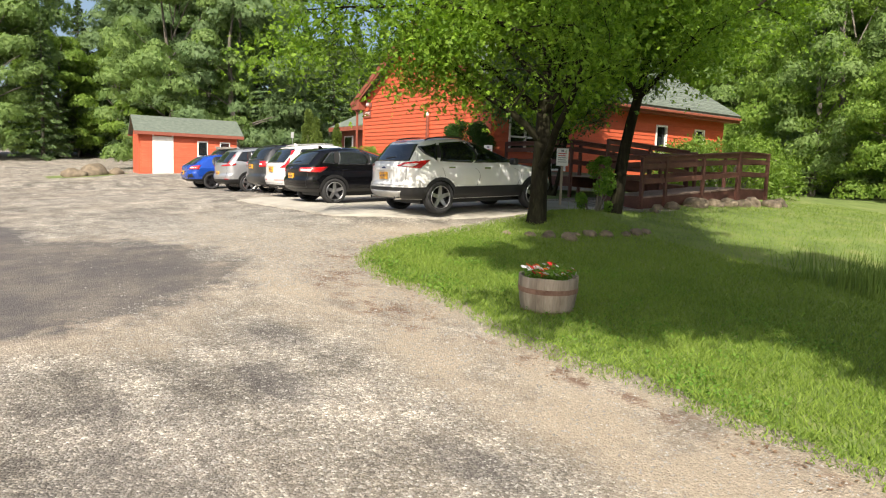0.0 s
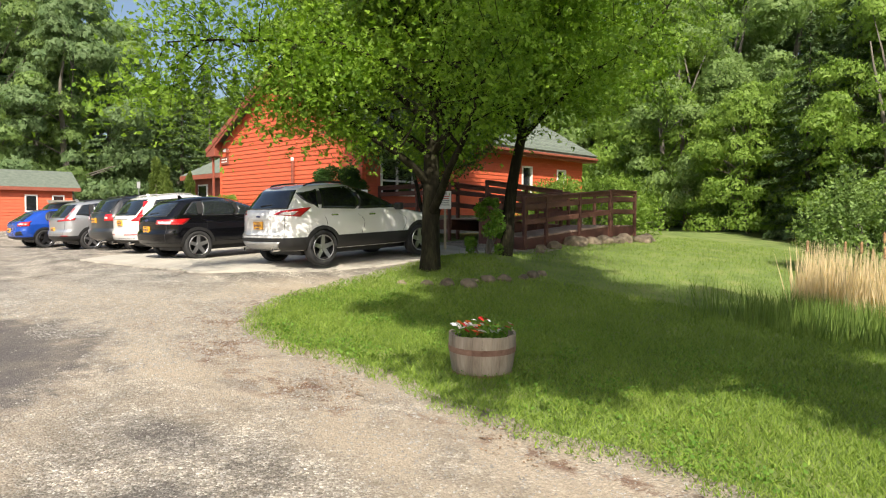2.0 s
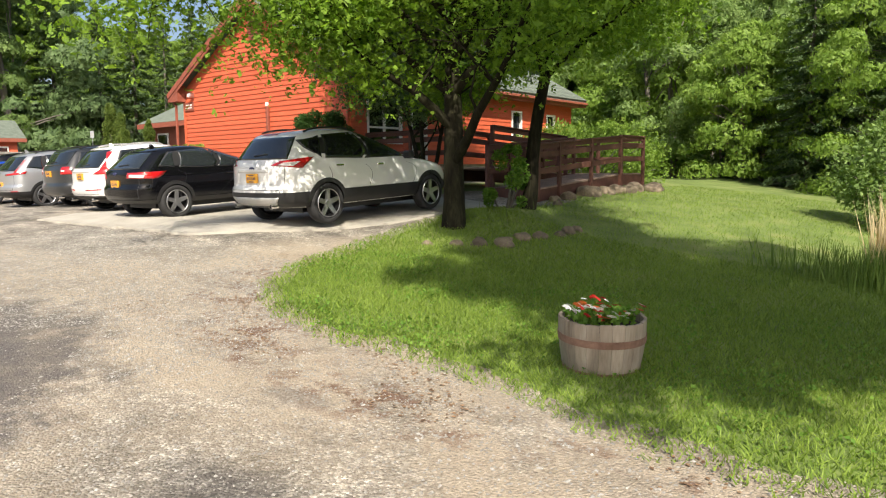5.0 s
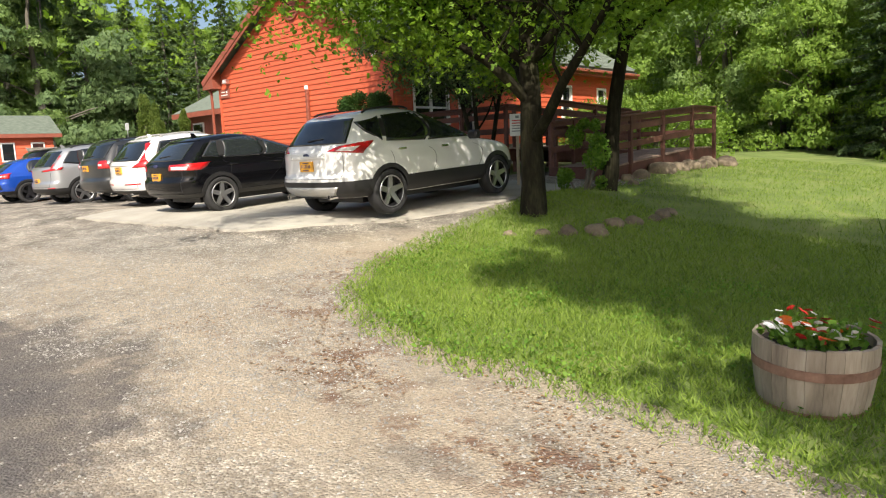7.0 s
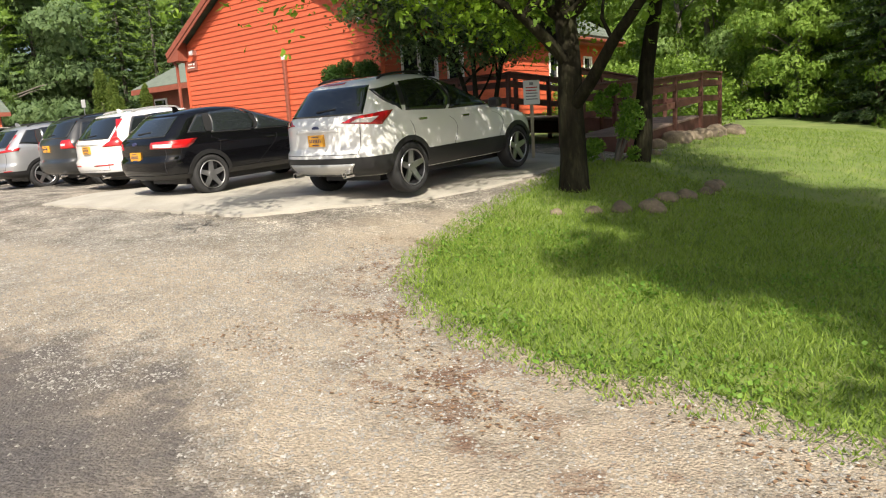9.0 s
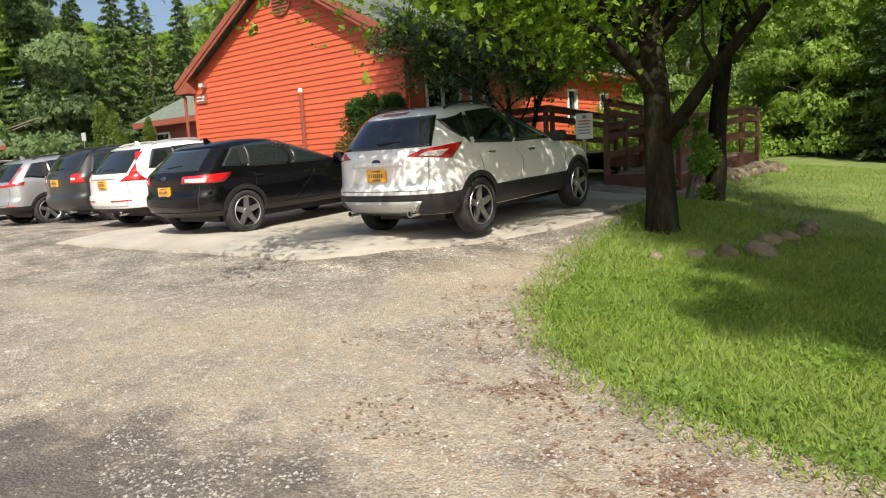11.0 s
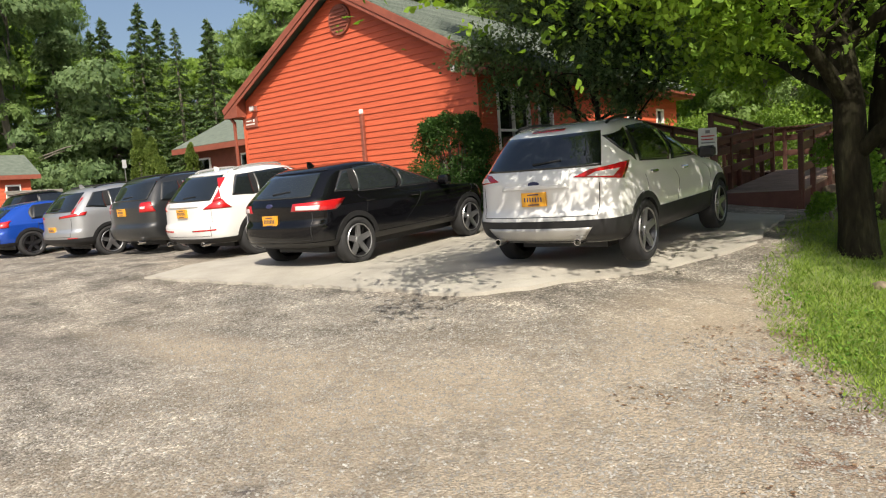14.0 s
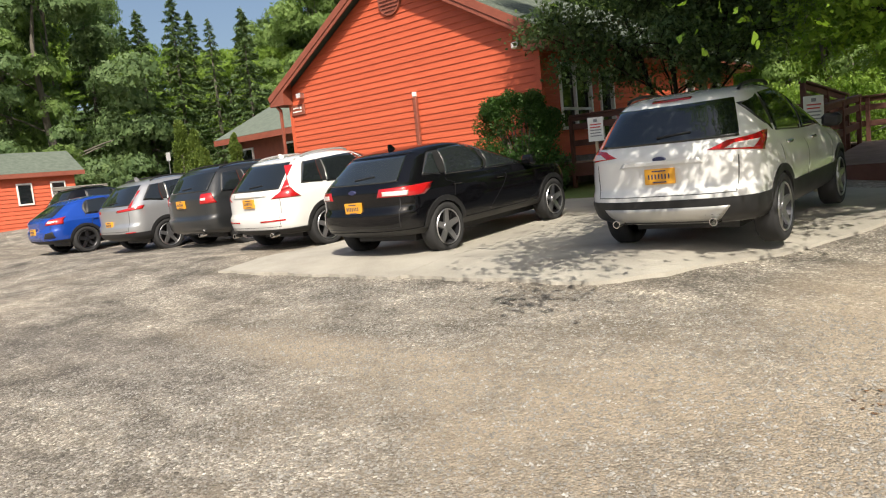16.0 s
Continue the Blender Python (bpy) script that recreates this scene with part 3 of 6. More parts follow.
def wall_prism(ring, y0, y1):
    bm = bmesh.new()
    a, b = [bm.verts.new((x, y0, z)) for x, z in ring], [bm.verts.new((x, y1, z)) for x, z in ring]
    bm.faces.new(a), bm.faces.new(b[::-1])
    for k in range(len(ring)):
        bm.faces.new((a[k], b[k], b[(k + 1) % len(ring)], a[(k + 1) % len(ring)]))
    bmesh.ops.recalc_face_normals(bm, faces=bm.faces)
    return bm


part("gable_wall", wall_prism([(XL, Z0), (XR, Z0), (XR, ZE + 0.1), (XC, ZTOP(XC) - 0.1), (XL, ZE + 0.1)], 0.0, 0.15), M_RED, house)
part("rear_wall", wall_prism([(XL, Z0), (XR, Z0), (XR, ZE + 0.1), (XC, ZTOP(XC) - 0.1), (XL, ZE + 0.1)], YB - 0.15, YB), M_RED, house)
part("west_wall", box(XL, XL + 0.15, 0.15, YB - 0.15, Z0, ZE + 0.1), M_RED, house)
part("floor_slab", box(XL + 0.15, XR - 0.15, 0.15, YB - 0.15, 1.15, 1.25), M_INSIDE, house)
part("ceiling_slab", box(XL + 0.15, XR - 0.15, 0.15, YB - 0.15, 3.95, 4.03), M_INSIDE, house)
part("foundation", box(XL + 0.03, XR - 0.03, 0.03, YB - 0.03, -0.3, Z0), M_FOUND, house)
gable_part = part("gable_siding", box(XL, XR, -0.006, 0.0, Z0, Z0 + 0.02), M_RED, house)
# openings of the east side: y0, y1, z0, z1
OPEN = [(0.80, 2.38, 1.80, 3.44), (2.82, 3.62, 1.17, 3.30), (8.72, 9.44, 2.05, 3.28), (11.30, 12.0, 2.62, 3.26)]


def strips(y0, y1, z0, z1):
    """What a side band z0..z1 leaves beside the openings."""
    out, y = [], y0
    for a, b, c, d in sorted(OPEN):
        if c < z1 - 1e-6 and d > z0 + 1e-6:
            out.append((y, a))
            y = b
    out.append((y, y1))
    return out


levels = sorted({Z0, ZE + 0.1, *[o[2] for o in OPEN], *[o[3] for o in OPEN]})
for z0, z1 in zip(levels, levels[1:]):
    for y0, y1 in strips(0.15, YB - 0.15, z0, z1):
        part("east_wall", box(XR - 0.15, XR, y0, y1, z0, z1), M_RED, house)
z = Z0
while z < ZTOP(XC) - 0.25:
    half = 4.725 if z < ZE else (ZTOP(XC) - 0.12 - z) / SL
    half = min(half, 4.725)
    s = 0 if half >= 4.725 else 1 / SL
    if half > 0.3:
        part("clapboard", clap(XC - half + 0.06, XC + half - 0.06, z, s, s), M_RED, gable_part)
    if z < ZE - 0.1:
        for y0, y1 in strips(0.06, YB, z + 0.02, z + EXPO):
            if y1 - y0 > 0.15:
                ob = part("clapboard", clap(y0 + 0.05, y1 - 0.05, z), M_RED, gable_part)
                ob.matrix_world = pose(XR, 0, 0, 0, 0, 90)
    z += EXPO
# corner boards
part("corner_board", box(XR - 0.11, XR + 0.034, -0.036, 0.06, Z0 - 0.04, ZE), M_RED, house)
part("corner_board", box(XL - 0.034, XL + 0.11, -0.036, 0.02, Z0 - 0.04, ZE), M_RED, house)
part("water_table", box(XL - 0.02, XR + 0.03, -0.045, 0.0, Z0 - 0.12, Z0), M_TRIM, house)


def roof_plane(side, y0, y1, reach, top):
    """One slope with courses of shingles; side is -1 for west, 1 for east."""
    t = 0.12
    pts = [(0, top), (reach, top - reach * SL)]
    bm = bmesh.new()
    a = [bm.verts.new((XC + side * x, y, zz)) for y in (y0, y1) for x, zz in (pts[0], pts[1], (pts[1][0], pts[1][1] - t), (pts[0][0], pts[0][1] - t))]
    for q in ((0, 1, 2, 3), (7, 6, 5, 4), (0, 4, 5, 1), (1, 5, 6, 2), (2, 6, 7, 3), (3, 7, 4, 0)):
        bm.faces.new([a[k] for k in q])
    bmesh.ops.recalc_face_normals(bm, faces=bm.faces)
    return bm


TOP = ZTOP(XC) + 0.14
roofs = [part("roof_east", roof_plane(1, -0.36, YB + 0.4, 5.25, TOP), M_SHINGLE, house), part("roof_west", roof_plane(-1, -0.36, YB + 0.4, 5.25, TOP), M_SHINGLE, house)]
for k in range(34):
    a, b = 5.30 - k * 0.155, 5.30 - (k + 1) * 0.155 - 0.02
    for side, ro in ((1, roofs[0]), (-1, roofs[1])):
        bm = bmesh.new()
        ring = [(a, 0.018), (b, 0.004)]
        vs = [bm.verts.new((XC + side * x, y, TOP - x * SL + h)) for y in (-0.37, YB + 0.41) for x, h in (ring[0], ring[1], (b, -0.01), (a, -0.01))]
        for q in ((0, 1, 2, 3), (7, 6, 5, 4), (0, 4, 5, 1), (3, 7, 4, 0)):
            bm.faces.new([vs[i] for i in q])
        bmesh.ops.recalc_face_normals(bm, faces=bm.faces)
        part("shingle_course", bm, M_SHINGLE, ro)
for side in (-1, 1):
    # rake board with a second moulding, soffit, eave return and gutter
    for off, w, th, drop in ((-0.40, 0.03, 0.20, 0.12), (-0.375, 0.03, 0.10, 0.30)):
        bm = beam((XC, off, TOP - drop), (XC + side * 5.28, off, TOP - drop - 5.28 * SL), w, th)
        part("rake_board", bm, M_TRIM, house)
    bm = bmesh.new()
    x1 = XC + side * 5.25
    x0 = XC + side * 4.55
    ring = [(x1, TOP - 5.25 * SL - 0.12), (x1, TOP - 5.25 * SL - 0.34), (x0, TOP - 5.25 * SL - 0.34), (x0, TOP - 4.55 * SL - 0.12)]
    part("eave_return", wall_prism(ring, -0.385, -0.03), M_TRIM, house)
    part("soffit", box(min(x0, x1), max(x0, x1), 0.0, YB + 0.3, TOP - 5.25 * SL - 0.33, TOP - 5.25 * SL - 0.30), M_TRIM, house)
    part("fascia", box(x1 - 0.015, x1 + 0.015, -0.36, YB + 0.4, TOP - 5.25 * SL - 0.34, TOP - 5.25 * SL - 0.12), M_TRIM, house)
    part("gutter", box(x1 + side * 0.02, x1 + side * 0.13, -0.3, YB + 0.35, TOP - 5.25 * SL - 0.25, TOP - 5.25 * SL - 0.14, 0.02), M_TRIM, house)


def window(name, y0, y1, z0, z1, rows, cols, parent, label=""):
    """A white framed window in the east side, set into its opening."""
    w = 0.07
    win = part(name, box(XR - 0.12, XR + 0.045, y0, y1, z1 - w, z1, 0.004), M_WHITE, parent, label)
    part("sill", box(XR - 0.12, XR + 0.06, y0, y1, z0, z0 + w, 0.004), M_WHITE, win)
    for a, b in ((y0, y0 + w), (y1 - w, y1)):
        part("jamb", box(XR - 0.12, XR + 0.045, a, b, z0 + w, z1 - w, 0.004), M_WHITE, win)
    for k in range(1, cols):
        y = y0 + (y1 - y0) * k / cols
        part("mullion", box(XR - 0.10, XR + 0.02, y - 0.03, y + 0.03, z0 + w, z1 - w, 0.004), M_WHITE, win)
    for zz in rows:
        part("rail", box(XR - 0.10, XR + 0.018, y0 + w, y1 - w, zz - 0.03, zz + 0.03, 0.004), M_WHITE, win)
    pane = part("pane", box(XR - 0.07, XR - 0.062, y0 + w, y1 - w, z0 + w, z1 - w), M_PANE, win)
    pane.visible_shadow = False
    return win


window("window", *OPEN[0], [2.32], 2, house, "tall white two-by-two picture window")
window("glazed_door", *OPEN[1], [], 1, house, "white framed glass door")
window("window", *OPEN[2], [], 1, house)
window("window", *OPEN[3], [], 1, house)
part("curtain", box(XR - 0.35, XR - 0.30, 8.9, 9.1, 2.1, 3.2), M_CURTAIN, house)
part("vent", lathe([(0, 0.05), (0.36, 0.05), (0.42, 0.06), (0.44, 0.0)], 32), M_TRIM, house, "round louvred gable vent").matrix_world = pose(-0.62, -0.03, 5.86, 90, 0, 0)
for k in range(7):
    w = math.sqrt(max(0.02, 0.36**2 - ((k - 3) * 0.1) ** 2))
    part("louvre", box(-0.62 - w, -0.62 + w, -0.11, -0.075, 5.86 + (k - 3) * 0.1 - 0.02, 5.86 + (k - 3) * 0.1 + 0.02), M_TRIM, house)
pipe = thing("wall_conduit", pose(0, 0, 0), "brown post with a white cap against the red wall", "conduit")
part("post", box(-0.06, 0.06, -0.14, -0.04, 0.2, 3.14, 0.01), M_TRIM, pipe)
part("cap", box(-0.065, 0.05, -0.15, -0.05, 3.144, 3.28, 0.02), M_WHITE, pipe)
for x in (-4.78, 3.44):
    lamp = thing("flood_light", pose(x, -0.03, 3.86), "weathered white wall flood light under the eave", "lamp", "flood lights")
    part("back_plate", box(-0.06, 0.06, -0.03, 0.0, -0.08, 0.08, 0.01), M_METAL, lamp)
    part("housing", box(-0.095, 0.095, -0.21, -0.034, -0.08, 0.085, 0.025), M_METAL, lamp)
    part("lens", box(-0.08, 0.08, -0.222, -0.214, -0.06, 0.06), M_LAMPCLEAR, lamp)
plaque = thing("wall_sign", pose(-5.08, -0.035, 3.45), "small brown wooden wall sign with pale print", "sign")
part("board", box(-0.33, 0.33, -0.03, 0.0, -0.16, 0.16, 0.01), M_TRIM, plaque)
for k, (a, b) in enumerate(((-0.22, 0.05), (-0.25, 0.2))):
    part("print_bar", box(a, b, -0.034, -0.0305, 0.05 - k * 0.11, 0.085 - k * 0.11), M_WHITE, plaque)
part("print_mark", box(0.12, 0.2, -0.034, -0.0305, 0.02, 0.1), M_WHITE, plaque)
down = thing("downspout", pose(0, 0, 0), "brown downspout at the corner of the gable", "downspout")
part("pipe", beam((-5.75, -0.22, 3.55), (-5.75, -0.22, 0.4), 0.08, 0.08), M_TRIM, down)
part("elbow", beam((-6.1, -0.25, 3.85), (-5.75, -0.22, 3.52), 0.08, 0.08), M_TRIM, down)

# lower wing behind the gable
wing = thing("wing", pose(0, 0, 0), "low red wing with a green-grey shingled roof", "building", kind="structure")
part("wall", box(-12.9, XL - 0.01, 2.5, 10, 0.1, 3.2), M_TRIM, wing)
for sy, y0 in ((1, 1.95), (-1, 10.5)):
    sl = part("roof_slope", beam(((-13.3 + XL - 0.02) / 2, y0, 3.22), ((-13.3 + XL - 0.02) / 2, 6.2, 5.25), XL - 0.02 + 13.3, 0.1), M_SHINGLE, wing)
part("gable_end", wall_prism([(2.5, 3.2), (10, 3.2), (6.25, 5.1)], 0, 0.12), M_TRIM, wing).matrix_world = pose(-12.78, 0, 0, 0, 0, 90)
part("fascia", box(-13.3, XL - 0.02, 1.9, 1.94, 3.02, 3.24), M_TRIM, wing)
for x in (-11.9, -8.8):
    w = part("window", box(x - 0.5, x + 0.5, 2.44, 2.5, 1.7, 2.8, 0.01), M_WHITE, wing)
    part("pane", box(x - 0.42, x + 0.42, 2.425, 2.438, 1.78, 2.72), M_CARGLASS, w)

# shed
SHED = pose(-21.9, -3.75, 0.27, 0, 0, 84) @ Matrix.Scale(1.09, 4)


def build_shed():
    s = thing("shed", SHED, "small red clapboard shed with a grey shingle roof", "shed")
    L, D, E, R = 5.0, 3.4, 2.28, 3.15
    part("front_wall", box(-L / 2, L / 2, -D / 2, -D / 2 + 0.12, -0.4, E), M_RED, s)
    part("back_wall", box(-L / 2, L / 2, D / 2 - 0.12, D / 2, -0.4, E), M_RED, s)
    for sx in (-1, 1):
        bm = wall_prism([(-D / 2 + 0.12, -0.4), (D / 2 - 0.12, -0.4), (D / 2 - 0.12, E), (0, R - 0.1), (-D / 2 + 0.12, E)], 0, 0.12)
        bmesh.ops.transform(bm, matrix=pose(sx * L / 2 - (0.12 if sx > 0 else 0) + (0.12 if sx > 0 else 0), 0, 0, 0, 0, 90), verts=bm.verts)
        part("end_wall", bm, M_RED, s)
    for sy in (-1, 1):
        bm = beam((0, sy * (D / 2 + 0.25), E - 0.06), (0, 0, R), L + 0.7, 0.09)
        part("roof_slope", bm, M_SHINGLE, s)
        part("fascia", box(-L / 2 - 0.35, L / 2 + 0.35, sy * (D / 2 + 0.27) - 0.02, sy * (D / 2 + 0.27) + 0.02, E - 0.2, E - 0.03), M_TRIM, s)
    for k in range(15):
        part("clapboard", clap(-L / 2, L / 2, -0.1 + k * EXPO * 0.95), M_RED, s).matrix_local = pose(0, -D / 2, 0)
        part("clapboard", clap(-D / 2, D / 2, -0.1 + k * EXPO * 0.95), M_RED, s).matrix_local = pose(-L / 2, 0, 0, 0, 0, -90)
    d = part("door", box(-1.85, -0.95, -D / 2 - 0.05, -D / 2 - 0.032, 0, 2.03, 0.005), M_WHITE, s, "plain white door")
    part("handle", cyl(0.035, (-1.05, -D / 2 - 0.11, 1.0), (-1.05, -D / 2 - 0.052, 1.0), 10), M_METAL, d)
    for a, b in ((-1.93, -1.85), (-0.95, -0.87)):
        part("casing", box(a, b, -D / 2 - 0.06, -D / 2 - 0.03, 0, 2.1), M_WHITE, s)
    d2 = part("end_door", box(-L / 2 - 0.05, -L / 2 - 0.032, -0.45, 0.45, 0, 2.0, 0.005), M_WHITE, s)
    for x in (0.65, 1.85):
        w = part("window", box(x - 0.28, x + 0.28, -D / 2 - 0.07, -D / 2 - 0.034, 1.02, 1.88, 0.01), M_WHITE, s)
        part("pane", box(x - 0.22, x + 0.22, -D / 2 - 0.076, -D / 2 - 0.0705, 1.09, 1.81), M_CARGLASS, w)
    return s


SHED_ = build_shed()


# ---- the ramp ----
def build_ramp():
    r = thing("access_ramp", pose(0, 0, 0), "brown-red stained wooden access ramp with post-and-rail sides", "ramp")

    def post(x, y, z0, z1, w=0.09):
        part("post", box(x - w / 2, x + w / 2, y - w / 2, y + w / 2, z0, z1, 0.008), M_DECK, r)

    def rails(a, b, cap=True):
        (xa, ya, za), (xb, yb, zb) = a, b
        for h, hh in ((0.42, 0.14), (0.80, 0.14)):
            part("rail", beam((xa, ya, za + h), (xb, yb, zb + h), 0.04, hh), M_DECK, r)
        if cap:
            part("cap_rail", beam((xa, ya, za + 1.06), (xb, yb, zb + 1.06), 0.15, 0.04), M_DECK, r)
            part("rail", beam((xa, ya, za + 0.985), (xb, yb, zb + 0.985), 0.04, 0.10), M_DECK, r)

    def run(x0, x1, ya, za, yb, zb, boards):
        for x in (x0 + 0.02, x1 - 0.02):
            part("fascia", beam((x, ya, za - 0.17), (x, yb, zb - 0.17), 0.045, 0.30), M_DECK, r)
        n = boards
        for k in range(n):
            a, b = k / n, (k + 0.92) / n
            ya_, yb_ = ya + (yb - ya) * a, ya + (yb - ya) * b
            za_, zb_ = za + (zb - za) * a, za + (zb - za) * b
            part("deck_board", beam(((x0 + x1) / 2, ya_, za_), ((x0 + x1) / 2, yb_, zb_), x1 - x0 + 0.04, 0.035, bevel=0), M_DECKTOP, r)

    run(9.85, 11.25, -0.7, 0.46, 3.6, 0.78, 30)
    # outer side of the first run
    ys_ = (-0.7, 0.25, 1.85, 3.5)
    for y in ys_:
        zz = 0.46 + (y + 0.7) / 4.3 * 0.32
        post(11.29, y, zz - 0.42, zz + 1.05)
        post(9.81, y, zz - 0.42, zz + 1.05)
    rails((11.29, -0.7, 0.46), (11.29, 3.5, 0.77))
    rails((9.81, -0.7, 0.46), (9.81, 3.5, 0.77))
    # landing
    for k in range(11):
        y = 3.66 + k * 0.14
        part("deck_board", box(8.2, 11.15, y, y + 0.13, 0.765, 0.80), M_DECKTOP, r)
    part("fascia", box(11.13, 11.175, 3.62, 5.2, 0.47, 0.76), M_DECK, r)
    part("fascia", box(8.2, 11.1, 5.2, 5.245, 0.47, 0.76), M_DECK, r)
    for x, y in ((11.2, 3.72), (11.2, 5.15), (9.7, 5.2), (8.2, 5.2)):
        post(x, y, 0.2, 1.88)
    rails((11.2, 3.72, 0.80), (11.2, 5.15, 0.80))
    rails((11.2, 5.2, 0.80), (8.2, 5.2, 0.80))
    # second run back towards the door, and the porch
    run(8.2, 9.55, 3.5, 0.80, -0.2, 0.98, 26)
    for y in (3.4, 1.6, -0.2):
        zz = 0.80 + (3.5 - y) / 3.7 * 0.18
        post(8.16, y, 0.1, zz + 1.05)
        post(9.6, y, 0.1, zz + 1.05)
    rails((8.16, 3.4, 0.81), (8.16, -0.2, 0.98))
    rails((9.6, 3.4, 0.81), (9.6, -0.2, 0.98))
    for k in range(22):
        y = -0.3 + k * 0.14 + 0.6
        part("porch_board", box(4.05, 8.1, y, y + 0.13, 0.965, 1.0), M_DECKTOP, r)
    for x in (4.5, 6.3, 8.05):
        post(x, 0.28, 0.1, 2.05)
    rails((4.5, 0.28, 1.0), (8.05, 0.28, 1.0))
    part("fascia", box(4.05, 8.1, 0.24, 0.28, 0.66, 0.96), M_DECK, r)
    # closed end facing the parking
    part("fascia", box(9.8, 11.3, -0.775, -0.735, 0.10, 0.50), M_DECK, r)
    return r


RAMP = build_ramp()


# ---- cars ----
def hermite(xs, vs, x):
    xs, vs = np.asarray(xs, float), np.asarray(vs, float)
    d = np.diff(vs) / np.diff(xs)
    m = np.r_[d[0], np.where(d[:-1] * d[1:] > 0, 2 * d[:-1] * d[1:] / (d[:-1] + d[1:] + 1e-12), 0), d[-1]]
    k = np.clip(np.searchsorted(xs, x) - 1, 0, len(xs) - 2)
    h = xs[k + 1] - xs[k]
    t = np.clip((x - xs[k]) / h, 0, 1)
    return (2 * t**3 - 3 * t**2 + 1) * vs[k] + (t**3 - 2 * t**2 + t) * h * m[k] + (-2 * t**3 + 3 * t**2) * vs[k + 1] + (t**3 - t**2) * h * m[k + 1]


REAR_POW, NOSE_POW = 2.9, 2.5


class Shell:
    """A car's skin: at each height a rounded plan outline with its own rear, front and half width."""

    def __init__(self, levels, belt=1.05, fall=0.07):
        self.belt, self.fall = belt, fall
        self.z, self.rear, self.front, self.half = [[lv[i] for lv in levels] for i in range(4)]

    def ring(self, z):
        return (float(hermite(self.z, self.rear, z)), float(hermite(self.z, self.front, z)), float(hermite(self.z, self.half, z)))

    def corner(self, r, f):
        """Lengths over which the tail and the nose round off."""
        return min(0.46, 0.42 * (f - r)), min(0.78, 0.46 * (f - r))

    def warp(self, y, z):
        """The roof falls away towards the tail."""
        k = max(0.0, (z - self.belt) / (self.z[-1] - self.belt))
        return z - self.fall * k * max(0.0, (1.1 - y) / 1.9) ** 1.7

    def at(self, phi, z, off=0.0):
        phi = (phi + math.pi) % (2 * math.pi) - math.pi
        side, p = (-1, -phi) if phi < 0 else (1, phi)
        r, f, h = self.ring(z)
        rr, rf = self.corner(r, f)
        e = 0.3 * math.pi
        if p < e:
            q = p / e * math.pi / 2
            x, y = math.sin(q) ** (2 / REAR_POW), r + rr * (1 - max(0.0, math.cos(q)) ** (2 / REAR_POW))
        elif p > math.pi - e:
            q = (math.pi - p) / e * math.pi / 2
            x, y = max(0.0, math.sin(q)) ** (2 / NOSE_POW), f - rf * (1 - max(0.0, math.cos(q)) ** (2 / NOSE_POW))
        else:
            x, y = 1.0, r + rr + (f - rf - r - rr) * (p - e) / (math.pi - 2 * e)
        yc, hl = (r + f) / 2, (f - r) / 2
        bulge = 1 - 0.035 * ((y - yc) / hl) ** 2
        return Vector((side * (x * h * bulge + off * x), y + off * (-1 if p < e else 1 if p > math.pi - e else 0) * (1 - x), self.warp(y, z)))

    def phi(self, mode, v, z):
        r, f, h = self.ring(z)
        rr, rf = self.corner(r, f)
        e = 0.3 * math.pi
        if mode == "r":
            return math.copysign(math.asin(min(1, abs(v) / h / 0.97) ** (REAR_POW / 2)) / (math.pi / 2) * e, v)
        if v < r + rr:
            return math.acos(min(1, max(0, 1 - (v - r) / rr)) ** (REAR_POW / 2)) / (math.pi / 2) * e
        if v > f - rf:
            return math.pi - math.acos(min(1, max(0, 1 - (f - v) / rf)) ** (NOSE_POW / 2)) / (math.pi / 2) * e
        return e + (v - r - rr) / (f - rf - r - rr) * (math.pi - 2 * e)

    def skin(self, z0, z1, nz, off=0.0, closed=True, seg=120):
        bm = bmesh.new()
        rings = []
        for k in range(nz + 1):
            z = z0 + (z1 - z0) * k / nz
            rings.append([bm.verts.new(self.at(2 * math.pi * i / seg + 0.0001, z, off)) for i in range(seg)])
        for p, q in zip(rings, rings[1:]):
            for i in range(seg):
                bm.faces.new((p[i], p[(i + 1) % seg], q[(i + 1) % seg], q[i]))
        if closed:
            bm.faces.new(rings[0][::-1])
            r, f, h = self.ring(z1)
            top = bm.verts.new((0, (r + f) / 2, self.warp((r + f) / 2, z1) + 0.012))
            for i in range(seg):
                bm.faces.new((rings[-1][i], rings[-1][(i + 1) % seg], top))
        bmesh.ops.recalc_face_normals(bm, faces=bm.faces)
        return bm

    def patch(self, quad, nu=10, nv=6, off=0.006, side=1):
        """A thin shell piece laid on the skin between four corners, each ('r', x, z) on the rear or ('s', y, z) on the flank."""
        bm = bmesh.new()
        c = [(self.phi(m, v, z), z) for m, v, z in quad]
        grid = []
        for layer in (off, -0.02):
            g = []
            for j in range(nv + 1):
                row = []
                for i in range(nu + 1):
                    u, v = i / nu, j / nv
                    a = [(1 - u) * (1 - v), u * (1 - v), u * v, (1 - u) * v]
                    ph, z = sum(w * p[0] for w, p in zip(a, c)), sum(w * p[1] for w, p in zip(a, c))
                    p = self.at(ph, z, layer)
                    row.append(bm.verts.new((p.x * side, p.y, p.z)))
                g.append(row)
            grid.append(g)
        o, b = grid
        for j in range(nv):
            for i in range(nu):
                bm.faces.new((o[j][i], o[j][i + 1], o[j + 1][i + 1], o[j + 1][i]))
        edge = [(0, i) for i in range(nu)] + [(j, nu) for j in range(nv)] + [(nv, i) for i in range(nu, 0, -1)] + [(j, 0) for j in range(nv, 0, -1)]
